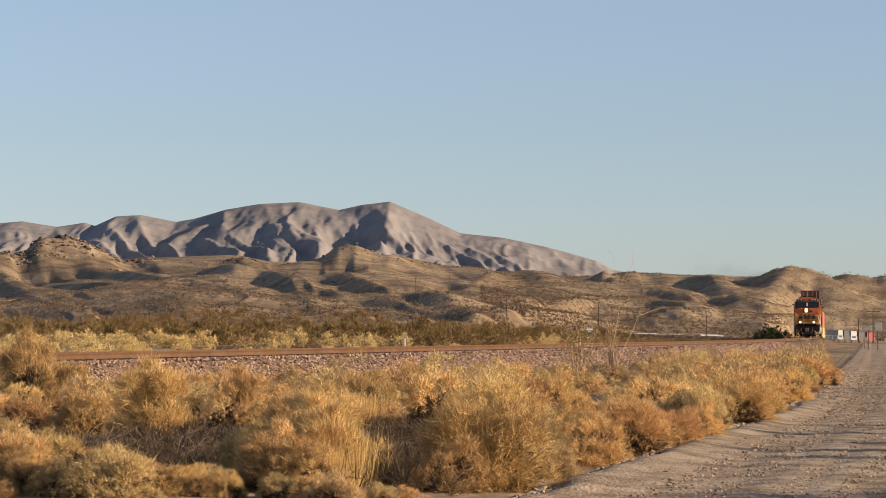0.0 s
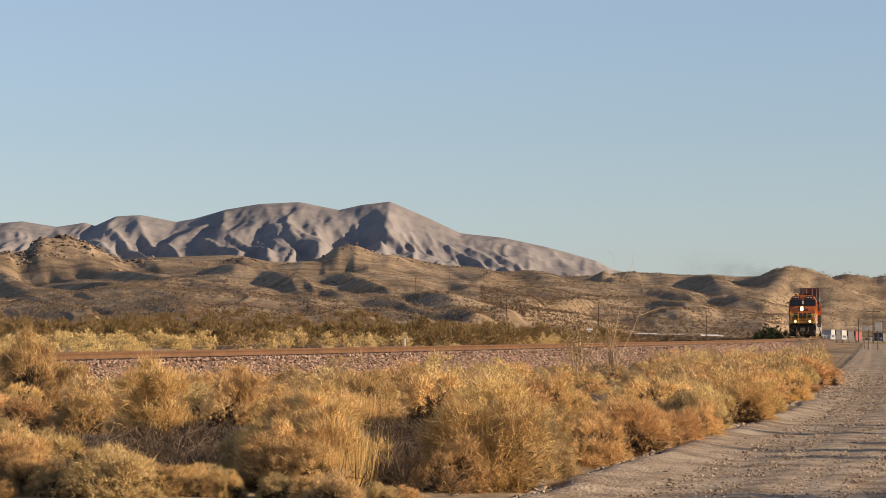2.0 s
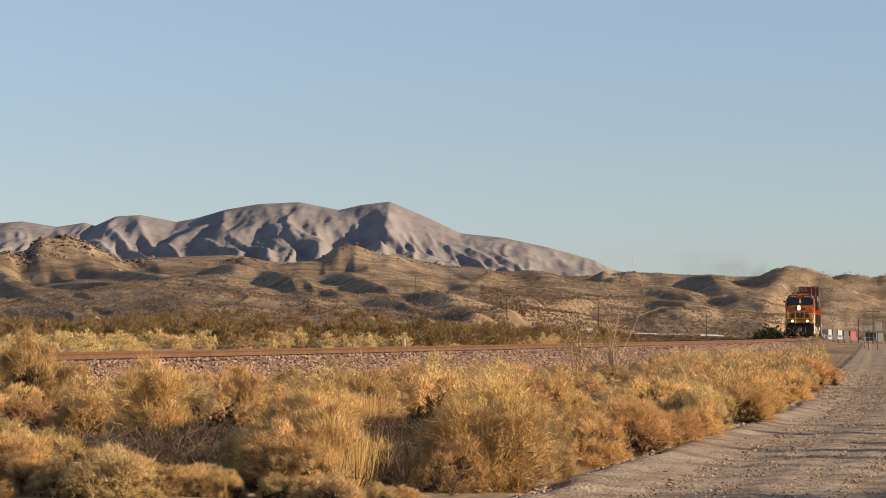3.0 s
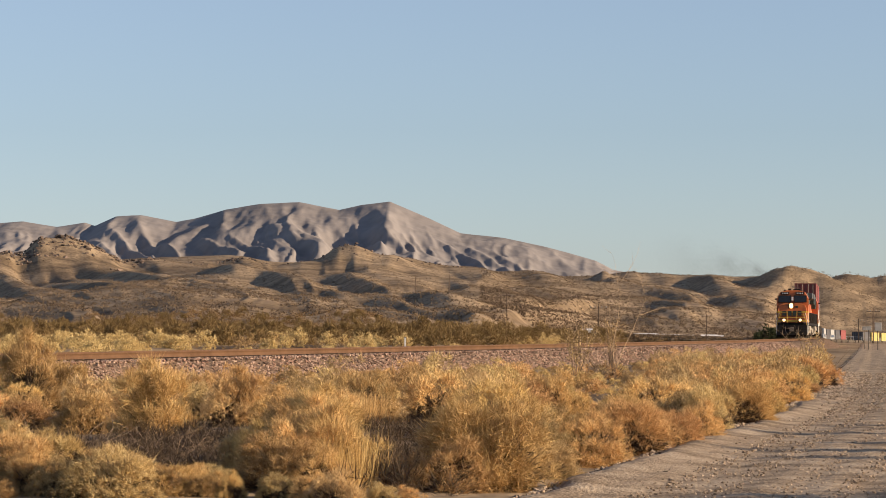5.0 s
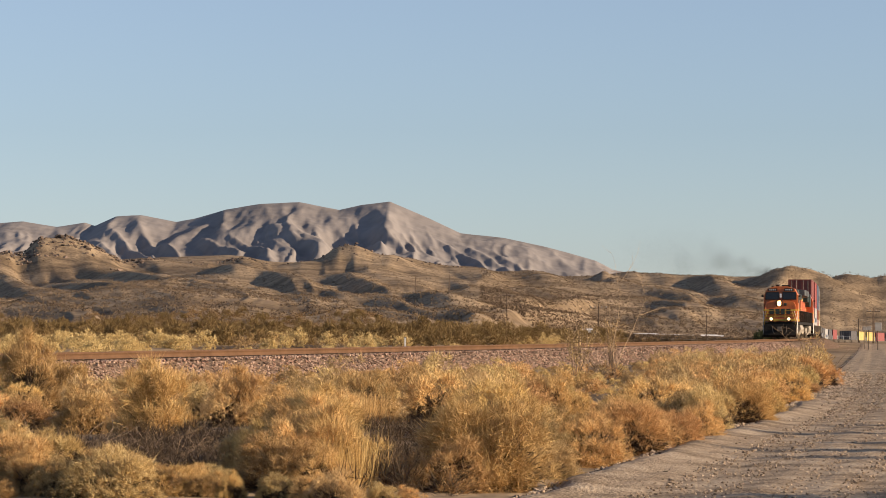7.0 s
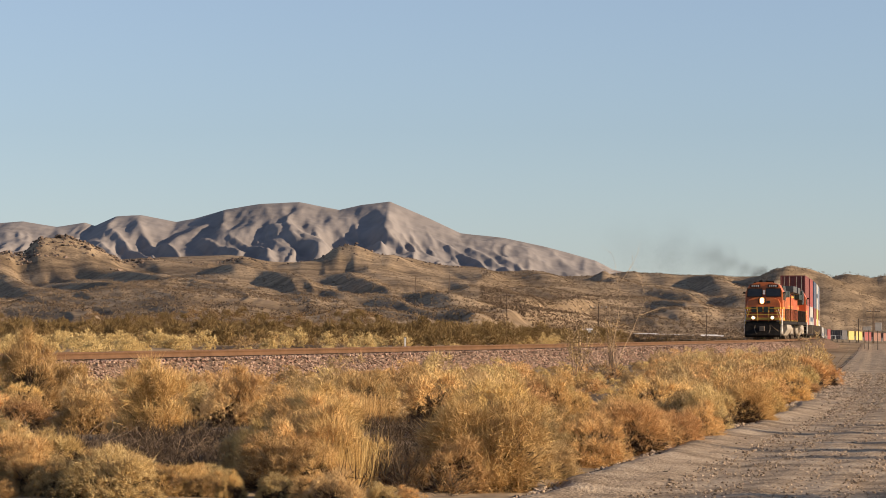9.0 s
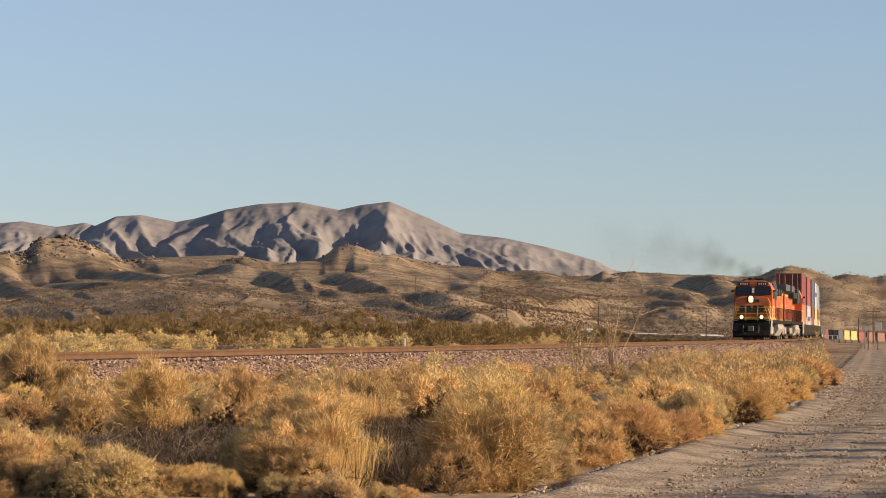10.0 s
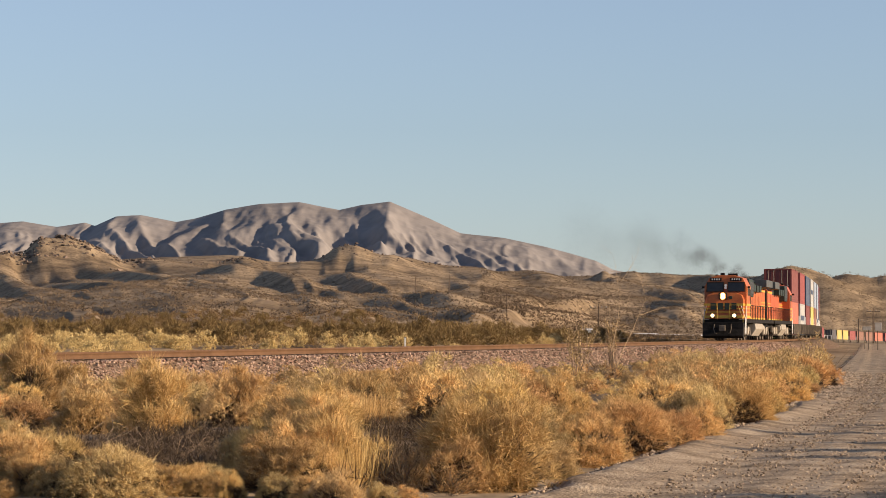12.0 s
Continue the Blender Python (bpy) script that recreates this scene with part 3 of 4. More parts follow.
SHRUB = "leafless desert shrub with long pale shoots by the ballast"
X, Y, _ = aim(1084, 96)
make_bare_shrub(41, X, Y, ((0.02, 1, 3.5, 0.017), (0.30, 1, 3.1, 0.019), (0.14, 1, 2.4, 0.013), (-0.30, 1, 1.6, 0.012)), SHRUB, 26)
X, Y, _ = aim(1040, 92)
make_bare_shrub(42, X, Y, ((-0.15, 1, 2.3, 0.020), (-0.3, 1, 1.9, 0.018), (0.1, 1, 1.6, 0.016)), SHRUB, 22)
X, Y, _ = aim(1425, 84)
make_bare_shrub(45, X, Y, ((-0.1, 1, 1.7, 0.012), (0.12, 1, 1.8, 0.012), (0.3, 1, 1.5, 0.010), (-0.3, 1, 1.4, 0.010), (0.02, 1, 1.6, 0.010)), "wispy half-dead shrub with thin upright shoots", 10)
for bearing, d, high, seed in ((1018, 82, 1.9, 3), (1080, 118, 2.2, 4), (1437, 88, 1.7, 5)):
    X, Y, _ = aim(bearing, d)
    rng = np.random.default_rng(seed)
    np.random.seed(seed)
    shrub = thing("green_shrub", "sparse upright desert shrub with thin yellow-green leaves", "shrub", Matrix.Translation((X, Y, land_at(X, Y) - 0.05)))
    bm = bmesh.new()
    tips = []
    for k in range(9):
        end = Vector((rng.normal() * 0.28, rng.normal() * 0.28, high * rng.uniform(0.7, 1.0)))
        rod(bm, (0, 0, 0), end * 0.5 + Vector((rng.normal() * 0.05, 0, 0)), 0.014, 4, 0.01)
        rod(bm, end * 0.5, end, 0.010, 4, 0.004)
        tips += [np.array(end) * f for f in rng.uniform(0.45, 1.0, 60)]
    part("stalk", bm, M_TWIG, shrub)
    a = np.array(tips) + rng.normal(size=(len(tips), 3)) * 0.05
    leaf = new("foliage", blade_mesh("foliage", a, a + unit(rng.normal(size=a.shape) + np.array([0, 0, 0.8])) * 0.13, np.full(len(a), 0.012), M_PALESCRUB))
    leaf.parent = shrub
X, Y, _ = aim(80, 36)
make_bare_shrub(43, X, Y, ((-0.8, 0.4, 0.9, 0.016), (0.9, 0.3, 0.9, 0.014)), "dead grey shrub collapsed into tangled branches on the ground", 26).scale = (1.0, 0.9, 0.42)
X, Y, _ = aim(300, 36)
make_bare_shrub(46, X, Y, ((-0.7, 0.5, 0.6, 0.012), (0.7, 0.5, 0.6, 0.012)), "dead grey shrub collapsed into tangled branches on the ground", 16).scale = (0.7, 0.7, 0.38)
X, Y, _ = aim(690, 29.5)
make_bare_shrub(44, X, Y, ((-0.5, 0.8, 0.5, 0.008), (0.6, 0.7, 0.5, 0.008), (0.1, 0.8, 0.5, 0.008)), "small dead twiggy shrub in a shaded gap", 8).scale = (0.55, 0.55, 0.45)


# ---- scrub beyond the track, and on the hills ----
def scatter_scrub(name, spots, each, size, width, mat, label, length=0.5):
    """Many plants of twig fans in one object."""
    rng = np.random.default_rng(len(spots))
    np.random.seed(3)
    p, n = np.array(spots), len(spots)
    az, el = rng.uniform(0, 6.28, (n, each)), np.arcsin(rng.uniform(0.0, 1, (n, each)))
    way = np.stack([np.cos(az) * np.cos(el), np.sin(az) * np.cos(el), np.sin(el)], -1)
    r = rng.uniform(0.25, 0.85, (n, each, 1)) ** 0.6 * p[:, None, 3:4]
    a = p[:, None, :3] + way * r
    b = a + unit(way + rng.normal(size=way.shape) * 0.7 + np.array([0, 0, 0.15])) * p[:, None, 3:4] * length * rng.uniform(0.5, 1, (n, each, 1))
    w = np.repeat(p[:, 3] * width, each) * rng.uniform(0.6, 1.4, n * each)
    ob = new(name, blade_mesh(name, a.reshape(-1, 3), b.reshape(-1, 3), w, mat))
    return tagged(ob, label, "scrub", kind="stuff")


def strew(name, spots, lobes, tufts, each, size, width, length, upright, mats, label):
    """Many lobed bushes in one object; spots: x, y, z and scale."""
    rng = np.random.default_rng(len(spots))
    np.random.seed(4)
    kinds = [lobe_points(rng, lobes, tufts, each, *size, length, upright=upright)[:2] for _ in range(6)]
    starts, ends = [], []
    for x, y, z, k in spots:
        a, b = kinds[rng.integers(0, 6)]
        t = rng.uniform(0, 2 * np.pi)
        turn = k * np.array([[math.cos(t), -math.sin(t), 0], [math.sin(t), math.cos(t), 0], [0, 0, rng.uniform(0.75, 1.15)]])
        starts.append(a @ turn.T + (x, y, z))
        ends.append(b @ turn.T + (x, y, z))
    a, b = np.concatenate(starts), np.concatenate(ends)
    ob = new(name, blade_mesh(name, a, b, width * rng.uniform(0.5, 1.4, len(a)), mats))
    return tagged(ob, label, "scrub", kind="stuff")


def sow(seed, n, lo, hi, left, right, size, keep):
    """Spots [x, y, z, size] strewn over a sector of the plain."""
    rng = np.random.default_rng(seed)
    d = np.exp(rng.uniform(np.log(lo), np.log(hi), n))
    x = (rng.uniform(left, right, n) - 784) / 5000 * d
    ok = keep(x, d)
    x, d = x[ok], d[ok]
    return np.stack([x, d, land(x, d), rng.uniform(size[0], size[1], len(x))], 1)


beyond = lambda x, y: (x < main_x(y) - 6.5) & (fractal(x / 14, y / 40, 3, 77) > -0.15)
for k, (mat, tone) in enumerate(((M_SAGE, "grey-green"), (M_STRAW, "straw-yellow"), (M_SAGE, "pale grey-green"), (M_RUST, "rusty brown"))):
    strew("trackside_brush", [(x, y, z, 1.2 * size) for x, y, z, size in FURTHER[k::4]], 16, 14, 10, (1.5, 1.0), 0.008, 0.15, 0.35, mat, f"dry {tone} brush along the foot of the ballast")
# dead twigs in the gaps, their near-black colour standing in for the shade
SHADE_LITTER = []
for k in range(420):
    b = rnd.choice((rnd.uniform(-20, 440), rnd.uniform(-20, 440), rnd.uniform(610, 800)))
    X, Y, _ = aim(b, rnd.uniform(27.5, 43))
    SHADE_LITTER.append((X, Y, land_at(X, Y) - 0.03, rnd.uniform(0.12, 0.32)))
scatter_scrub("ground_litter", SHADE_LITTER, 110, 0, 0.016, M_SHADE_TWIG, "dead twigs and litter, coloured near black to darken the shaded gaps between bushes", 0.9)
strew("pale_scrub", sow(51, 400, 74, 240, -60, 1010, (0.4, 0.95), lambda x, y: (x < main_x(y) - 5.2) & (fractal(x / 9, y / 26, 2, 57) > -0.35)), 15, 13, 10, (1.8, 1.0), 0.013, 0.20, 0.35, M_PALESCRUB, "low yellow desert bushes on the flat beyond the railway")
strew("tall_creosote", sow(52, 340, 150, 420, -60, 1110, (0.8, 1.5), lambda x, y: (x < main_x(y) - 9) & (fractal(x / 14, y / 40, 3, 77) > -0.3)), 13, 11, 8, (1.5, 1.25), 0.018, 0.34, 0.9, M_OLIVE, "tall olive-brown creosote bushes on the flat beyond the railway")
scatter_scrub("creosote_scrub", sow(56, 1300, 130, 520, -60, 1330, (0.4, 0.9), beyond), 90, 0, 0.026, M_OLIVE, "olive-brown creosote scrub beyond the railway", 0.25)
scatter_scrub("distant_creosote", sow(54, 2200, 300, 460, -60, 1400, (0.4, 0.9), lambda x, y: (x < main_x(y) - 10) & (fractal(x / 22, y / 60, 2, 79) > -0.2)), 40, 0, 0.07, M_OLIVE, "brown creosote scrub at the foot of the hills", 0.4)
scatter_scrub("hill_scrub", np.concatenate([sow(53, 22000, 480, 2300, -80, 900, (0.16, 0.5), lambda x, y: fractal(x / 40, y / 120, 3, 88) > -0.5), sow(55, 36000, 700, 2300, 850, 1650, (0.3, 0.8), lambda x, y: (fractal(x / 40, y / 120, 3, 89) > -0.5) & (np.abs(x - main_x(y)) > 9))]), 7, 0, 0.30, M_HILLSCRUB, "brown dots of scrub on the far hills", 0.9)


# ---- railway ----
def ribbon(name, ys, across, mat):
    """A strip along the main line; across: (offset, height over the rail top)."""
    yy = np.repeat(ys[:, None], len(across), 1)
    slope = np.gradient(main_x(ys), ys)
    nx, ny = 1 / np.hypot(1, slope), -slope / np.hypot(1, slope)
    o, h = np.array([c[0] for c in across]), np.array([c[1] for c in across])
    xs = main_x(yy) + nx[:, None] * o
    return grid_mesh(name, xs, yy + ny[:, None] * o, main_z(yy) + h, mat)


line_ys = np.concatenate([np.arange(20, 260, 1.5), np.arange(260, 900, 6.0)])
bed = ribbon("track_ballast", line_ys, ((-5.6, -1.9), (-2.3, -0.30), (-1.8, -0.24), (0, -0.23), (1.8, -0.24), (2.3, -0.30), (5.6, -1.9)), M_BALLAST)
tagged(bed, "reddish-grey crushed stone ballast bank under the railway", "ballast", kind="structure")
railway = thing("railway_track", "rusty single railway track on dark ties and stone ballast", "railway track")
RAIL = ((-0.075, -0.175), (-0.075, -0.155), (-0.02, -0.13), (-0.012, -0.05), (-0.036, -0.035), (-0.036, -0.004), (-0.028, 0.0), (0.028, 0.0), (0.036, -0.004), (0.036, -0.035), (0.012, -0.05), (0.02, -0.13), (0.075, -0.155), (0.075, -0.175))
for side in (-0.75, 0.75):
    rail = ribbon("rail", line_ys, [(o + side, h) for o, h in RAIL], M_RAIL)
    rail.parent = railway
    cap = ribbon("running_surface", line_ys, [(side - 0.026, 0.002), (side + 0.026, 0.002)], M_RAILTOP)
    cap.parent = railway
tie_mesh = bpy.data.meshes.new("tie")
bm = boxes((-1.3, 1.3, -0.115, 0.115, -0.40, -0.18), bevel=0.012)
bm.to_mesh(tie_mesh)
bm.free()
tie_mesh.materials.append(M_TIE)
for k in range(290):
    ty = 58 + 0.56 * k
    a = -math.degrees(math.atan(float(np.interp(ty, MAIN_Y[1:], np.diff(MAIN_X)))))
    tie = new("tie", tie_mesh)
    tie.parent = railway
    tie.matrix_basis = pose(float(main_x(ty)), ty, float(main_z(ty)) + rnd.uniform(-0.012, 0.008), 0, 0, a + rnd.uniform(-0.8, 0.8))


def stones(name, spots, mat, label, squash=0.75):
    """Broken stones, each an uneven octahedron."""
    rng = np.random.default_rng(9)
    n = len(spots)
    dirs = np.array([[1, 0, 0], [-1, 0, 0], [0, 1, 0], [0, -1, 0], [0, 0, 1], [0, 0, -1]], float)
    turn = rng.normal(size=(n, 3, 3))
    q = np.linalg.qr(turn)[0]
    v = np.einsum("kj,nji->nki", dirs, q) * rng.uniform(0.6, 1.25, (n, 6, 1)) * spots[:, None, 3:4]
    v[:, :, 2] *= squash
    v = v + spots[:, None, :3]
    tri = np.array([[0, 2, 4], [2, 1, 4], [1, 3, 4], [3, 0, 4], [2, 0, 5], [1, 2, 5], [3, 1, 5], [0, 3, 5]])
    f = (tri[None] + 6 * np.arange(n)[:, None, None]).reshape(-1, 3)
    me = bpy.data.meshes.new(name)
    me.from_pydata(v.reshape(-1, 3).tolist(), [], f.tolist())
    me.materials.append(mat)
    return tagged(new(name, me), label, "stones", kind="stuff")


rocks = []
rng = np.random.default_rng(78)
for kx, ky, kd, kw, sharp in KNOLLS:
    m = int(260 * sharp * sharp)
    rx_, ry_ = (kx - 784 + rng.normal(size=m) * kw * 0.55) * kd / 5000, kd + rng.normal(size=m) * kw * kd / 5000 * 0.8 - 10
    rocks.append(np.stack([rx_, ry_, land(rx_, ry_), rng.uniform(0.7, 1.0, m) ** 5 * 3.0 * sharp], 1))
stones("knoll_boulders", np.concatenate(rocks), M_BOULDER, "dark weathered boulders on the knolls")
rng = np.random.default_rng(77)
n = 28000
sy = 58 * (230 / 58) ** rng.uniform(0, 1, n)
so = rng.uniform(0.95, 4.6, n)
sz = main_z(sy) - np.where(so < 2.3, 0.25, 0.30 + (so - 2.3) * 0.485) + rng.uniform(-0.01, 0.03, n)
stones("ballast_stones", np.stack([main_x(sy) + so * 0.972, sy - so * 0.23, sz, rng.uniform(0.028, 0.06, n) * (1 + sy / 300)], 1), M_STONE, "crushed reddish and grey ballast stones")
n = 26000
sy = 26 * (110 / 26) ** rng.uniform(0, 1, n)
so = np.where(rng.random(n) < 0.3, np.abs(rng.normal(0.35, 0.35, n)), rng.uniform(0.1, 4.6, n))
so = np.where(rng.random(n) < 0.45, np.round(so / 0.62) * 0.62 + rng.normal(0, 0.09, n), so)  # windrows between the wheel tracks
so = np.abs(so)
stones("road_gravel", np.stack([road_x(sy) + so, sy, 0.03 + 0 * sy, rng.uniform(0.25, 1.0, n) ** 3 * 0.026 * (0.6 + sy / 60) * np.where(so < 0.9, 1.6, 0.9)], 1), M_PEBBLE, "loose pale gravel on the road and its edge")



# ---- locomotive ----
def wheel_mesh():
    bm = bmesh.new()
    for a, b, r in ((-0.07, 0.07, 0.53), (-0.09, -0.07, 0.56), (0.07, 0.10, 0.30)):
        bmesh.ops.create_cone(bm, cap_ends=True, segments=20, radius1=r, radius2=r, depth=b - a, matrix=Matrix.Translation(((a + b) / 2, 0, 0)) @ Matrix.Rotation(math.pi / 2, 4, "Y"))
    me = bpy.data.meshes.new("wheel")
    bm.to_mesh(me)
    bm.free()
    me.materials.append(M_TRUCK)
    return me


WHEEL = wheel_mesh()
SPIN = []


def add_wheels(parent, axle_ys, r=0.53):
    for y in axle_ys:
        for x in (-0.77, 0.77):
            w = new("wheel", WHEEL)
            w.parent = parent
            w.matrix_basis = pose(x, y, r, 0, 0, 0 if x > 0 else 180)
            SPIN.append((w, w.matrix_basis.copy(), 1 if x > 0 else -1))


def make_locomotive(paint, label):
    """Six-axle wide-nosed diesel; nose at y = 0 towards -y, rail top at z = 0."""
    L = thing("diesel_locomotive", label, "locomotive", group="locomotives of the freight train")
    part("underframe", boxes((-1.5, 1.5, 0.9, 21.6, 1.28, 1.56), (-0.9, 0.9, 0.6, 21.9, 0.85, 1.3), bevel=0.02), M_BLACK, L, "black steel underframe and walkway")
    # plough and pilot
    plough = prism([(0.35, 0.18), (0.05, 0.35), (0.22, 0.80), (0.22, 1.30), (0.75, 1.30), (0.75, 0.18)], "x", -1.45, 1.45, 0.02)
    part("plough", plough, M_BLACK, L, "black steel snow plough and pilot")
    part("coupler", boxes((-0.16, 0.16, -0.35, 0.5, 0.75, 1.05), (-0.22, 0.22, -0.40, -0.1, 0.70, 1.10), bevel=0.03), M_TRUCK, L)
    hose = bmesh.new()
    for x in (-0.6, 0.6):
        pts = [(x, 0.1, 1.15), (x * 1.05, -0.12, 0.85), (x * 0.9, -0.1, 0.55), (x * 0.7, 0.0, 0.5)]
        for a, b in zip(pts, pts[1:]):
            rod(hose, a, b, 0.03)
    part("air_hose", hose, M_TRUCK, L)
    # nose, cab and roof
    nose = prism([(-1.38, 1.56), (-1.38, 2.95), (-1.22, 3.28), (-0.8, 3.44), (0.8, 3.44), (1.22, 3.28), (1.38, 2.95), (1.38, 1.56)], "y", 0.75, 2.3, 0.03)
    for v in nose.verts:
        if v.co.y < 1.2:
            v.co.y += max(0, v.co.z - 2.2) * 0.38
    part("nose", nose, paint, L)
    cab = prism([(-1.53, 1.56), (-1.53, 3.9), (-1.22, 4.52), (-0.6, 4.72), (0.6, 4.72), (1.22, 4.52), (1.53, 3.9), (1.53, 1.56)], "y", 1.75, 4.6, 0.03)
    for v in cab.verts:
        if v.co.y < 2.4:
            v.co.y += max(0, v.co.z - 3.0) * 0.26
    part("cab", cab, paint, L)
    # stripes round the nose and cab
    for z0, z1, m in ((1.62, 1.80, M_YELLOW), (2.02, 2.08, M_YELLOW), (2.26, 2.32, M_YELLOW), (2.50, 2.66, M_YELLOW)):
        band = boxes((-1.40, 1.40, 0.735, 0.9, z0, z1), (-1.55, -1.39, 1.73, 1.9, z0, z1), (1.39, 1.55, 1.73, 1.9, z0, z1), (1.525, 1.548, 1.75, 4.6, z0, z1), (-1.548, -1.525, 1.75, 4.6, z0, z1), (1.385, 1.40, 0.75, 1.8, z0, z1), (-1.40, -1.385, 0.75, 1.8, z0, z1))
        part("stripe", band, m, L, "yellow paint stripe")
    # blocked emblem on the nose front
    part("emblem", boxes((-0.95, -0.55, 0.715, 0.74, 2.22, 2.70), (-0.42, -0.05, 0.715, 0.74, 2.22, 2.70), (0.08, 0.42, 0.715, 0.74, 2.22, 2.70), (0.55, 0.92, 0.715, 0.74, 2.22, 2.70)), M_GREEN, L, "dark green blocks of a painted emblem")
    part("nose_door", boxes((0.32, 0.58, 1.02, 1.14, 2.98, 3.2), bevel=0.03), M_GREEN, L)
    for x0, x1 in ((-1.32, -0.20), (0.20, 1.32)):
        bm = bmesh.new()
        box(bm, x0, x1, 1.88, 1.93, 3.58, 4.16)
        for v in bm.verts:
            v.co.y += (v.co.z - 3.0) * 0.26 - 0.145
        frame_ob = part("windscreen", bm, M_GLASS, L, "dark cab windscreen")
        bm = boxes((x0 - 0.06, x1 + 0.06, 1.86, 1.90, 4.16, 4.22), (x0 - 0.06, x1 + 0.06, 1.86, 1.90, 3.52, 3.58), (x0 - 0.06, x0, 1.86, 1.90, 3.52, 4.22), (x1, x1 + 0.06, 1.86, 1.90, 3.52, 4.22))
        for v in bm.verts:
            v.co.y += (v.co.z - 3.0) * 0.26 - 0.125
        part("window_frame", bm, M_BLACK, L)
    for x in (-1.545, 1.545):
        a, b = (x - 0.012, x + 0.012)
        part("side_window", boxes((a, b, 2.45, 3.25, 3.25, 3.78), (a, b, 3.4, 4.15, 3.25, 3.78), bevel=0.005), M_GLASS, L, "dark cab side window")
        part("cab_door", boxes((a, b, 4.22, 4.56, 1.7, 3.7)), M_GREEN, L)
        part("mirror", boxes((x - 0.2 if x < 0 else x, x if x < 0 else x + 0.2, 2.20, 2.26, 3.78, 3.92)), M_BLACK, L)
    # number boards with blocked figures
    for x in (-0.72, 0.72):
        bm = boxes((x - 0.42, x + 0.42, 2.06, 2.3, 4.30, 4.54), bevel=0.02)
        board = part("number_board", bm, M_BLACK, L, "black number board with white bars")
        for k in range(4):
            part("figure", boxes((x - 0.30 + 0.17 * k, x - 0.22 + 0.17 * k, 2.045, 2.06, 4.36, 4.48)), M_WHITE, board, "white bar in place of a figure")
    part("beacon", boxes((-0.45, -0.15, 2.6, 2.9, 4.68, 4.90), bevel=0.03), M_BLACK, L)
    part("horn", boxes((0.05, 0.75, 3.0, 3.15, 4.68, 4.86), bevel=0.03), M_BLACK, L)
    part("antenna_box", boxes((-0.9, -0.7, 3.3, 3.5, 4.55, 4.80), bevel=0.03), M_BLACK, L)
    # lamps
    for x, z in ((0.0, 3.98), (0.0, 3.80)):
        bm = bmesh.new()
        bmesh.ops.create_cone(bm, cap_ends=True, segments=14, radius1=0.10, radius2=0.10, depth=0.08, matrix=Matrix.Translation((x, 1.75 + (z - 3.0) * 0.26, z)) @ Matrix.Rotation(math.pi / 2, 4, "X"))
        part("marker_lamp", bm, M_WHITE, L)
    head = part("headlight_housing", boxes((-0.40, 0.20, 1.0, 1.3, 2.95, 3.42), bevel=0.05), M_BLACK, L)
    # flat glowing shapes added behind the lamps as the halo of their glare
    ring = bmesh.new()
    for z in (3.11, 3.27):
        bmesh.ops.create_uvsphere(ring, u_segments=16, v_segments=8, radius=0.20, matrix=Matrix.Translation((-0.10, 1.0, z)) @ Matrix.Diagonal((1, 0.2, 1, 1)))
    part("reflector", ring, M_HALO, head, "warm glowing halo added around the headlight", True)
    for z in (3.11, 3.27):
        bm = bmesh.new()
        bmesh.ops.create_uvsphere(bm, u_segments=16, v_segments=8, radius=0.14, matrix=Matrix.Translation((-0.10, 0.96, z)) @ Matrix.Diagonal((1, 0.4, 1, 1)))
        part("headlight", bm, M_LAMP, L, "glowing twin headlight", True)
    for x in (-0.78, 0.78):
        part("ditch_light_housing", boxes((x - 0.17, x + 0.17, 0.45, 0.72, 1.62, 1.96), bevel=0.04), M_BLACK, L)
        bm = bmesh.new()
        bmesh.ops.create_uvsphere(bm, u_segments=16, v_segments=8, radius=0.14, matrix=Matrix.Translation((x, 0.44, 1.79)) @ Matrix.Diagonal((1, 0.4, 1, 1)))
        part("ditch_light", bm, M_DITCH, L, "glowing ditch light", True)
    # front rails and steps
    part("front_handrail", rods(0.016, [(-1.40, 0.55, 0.5), (-1.40, 0.55, 1.5), (-1.05, 0.5, 2.55), (-0.45, 0.5, 2.55), (-0.45, 0.5, 1.5)], [(1.40, 0.55, 0.5), (1.40, 0.55, 1.5), (1.05, 0.5, 2.55), (0.45, 0.5, 2.55), (0.45, 0.5, 1.5)]), M_YELLOW, L, "yellow front handrail")
    for x in (-1.32, 1.32):
        part("step", boxes(*[(x - 0.22, x + 0.22, 0.45 + 0.1 * k, 0.85, 0.42 + 0.36 * k, 0.47 + 0.36 * k) for k in range(4)]), M_SILVER, L)
        for y0, y1 in ((4.7, 21.2),):
            ways = [[(x * 1.13, y0, 2.55), (x * 1.13, y1, 2.55)]] + [[(x * 1.13, y0 + 1.18 * k, 1.5), (x * 1.13, y0 + 1.18 * k, 2.55)] for k in range(15)]
            part("side_handrail", rods(0.026, *ways), M_BLACK, L, "black side handrail")
        part("boarding_rail", rods(0.03, [(x * 1.14, 1.0, 0.5), (x * 1.14, 1.1, 1.6), (x * 0.95, 0.75, 2.5)], [(x * 1.14, 1.55, 0.5), (x * 1.14, 1.6, 2.5)]), M_WHITE, L, "white boarding handrail")
    # long hood
    hood = prism([(-0.88, 1.56), (-0.88, 3.9), (-0.62, 4.25), (0.62, 4.25), (0.88, 3.9), (0.88, 1.56)], "y", 4.6, 20.9, 0.025)
    part("hood", hood, paint, L)
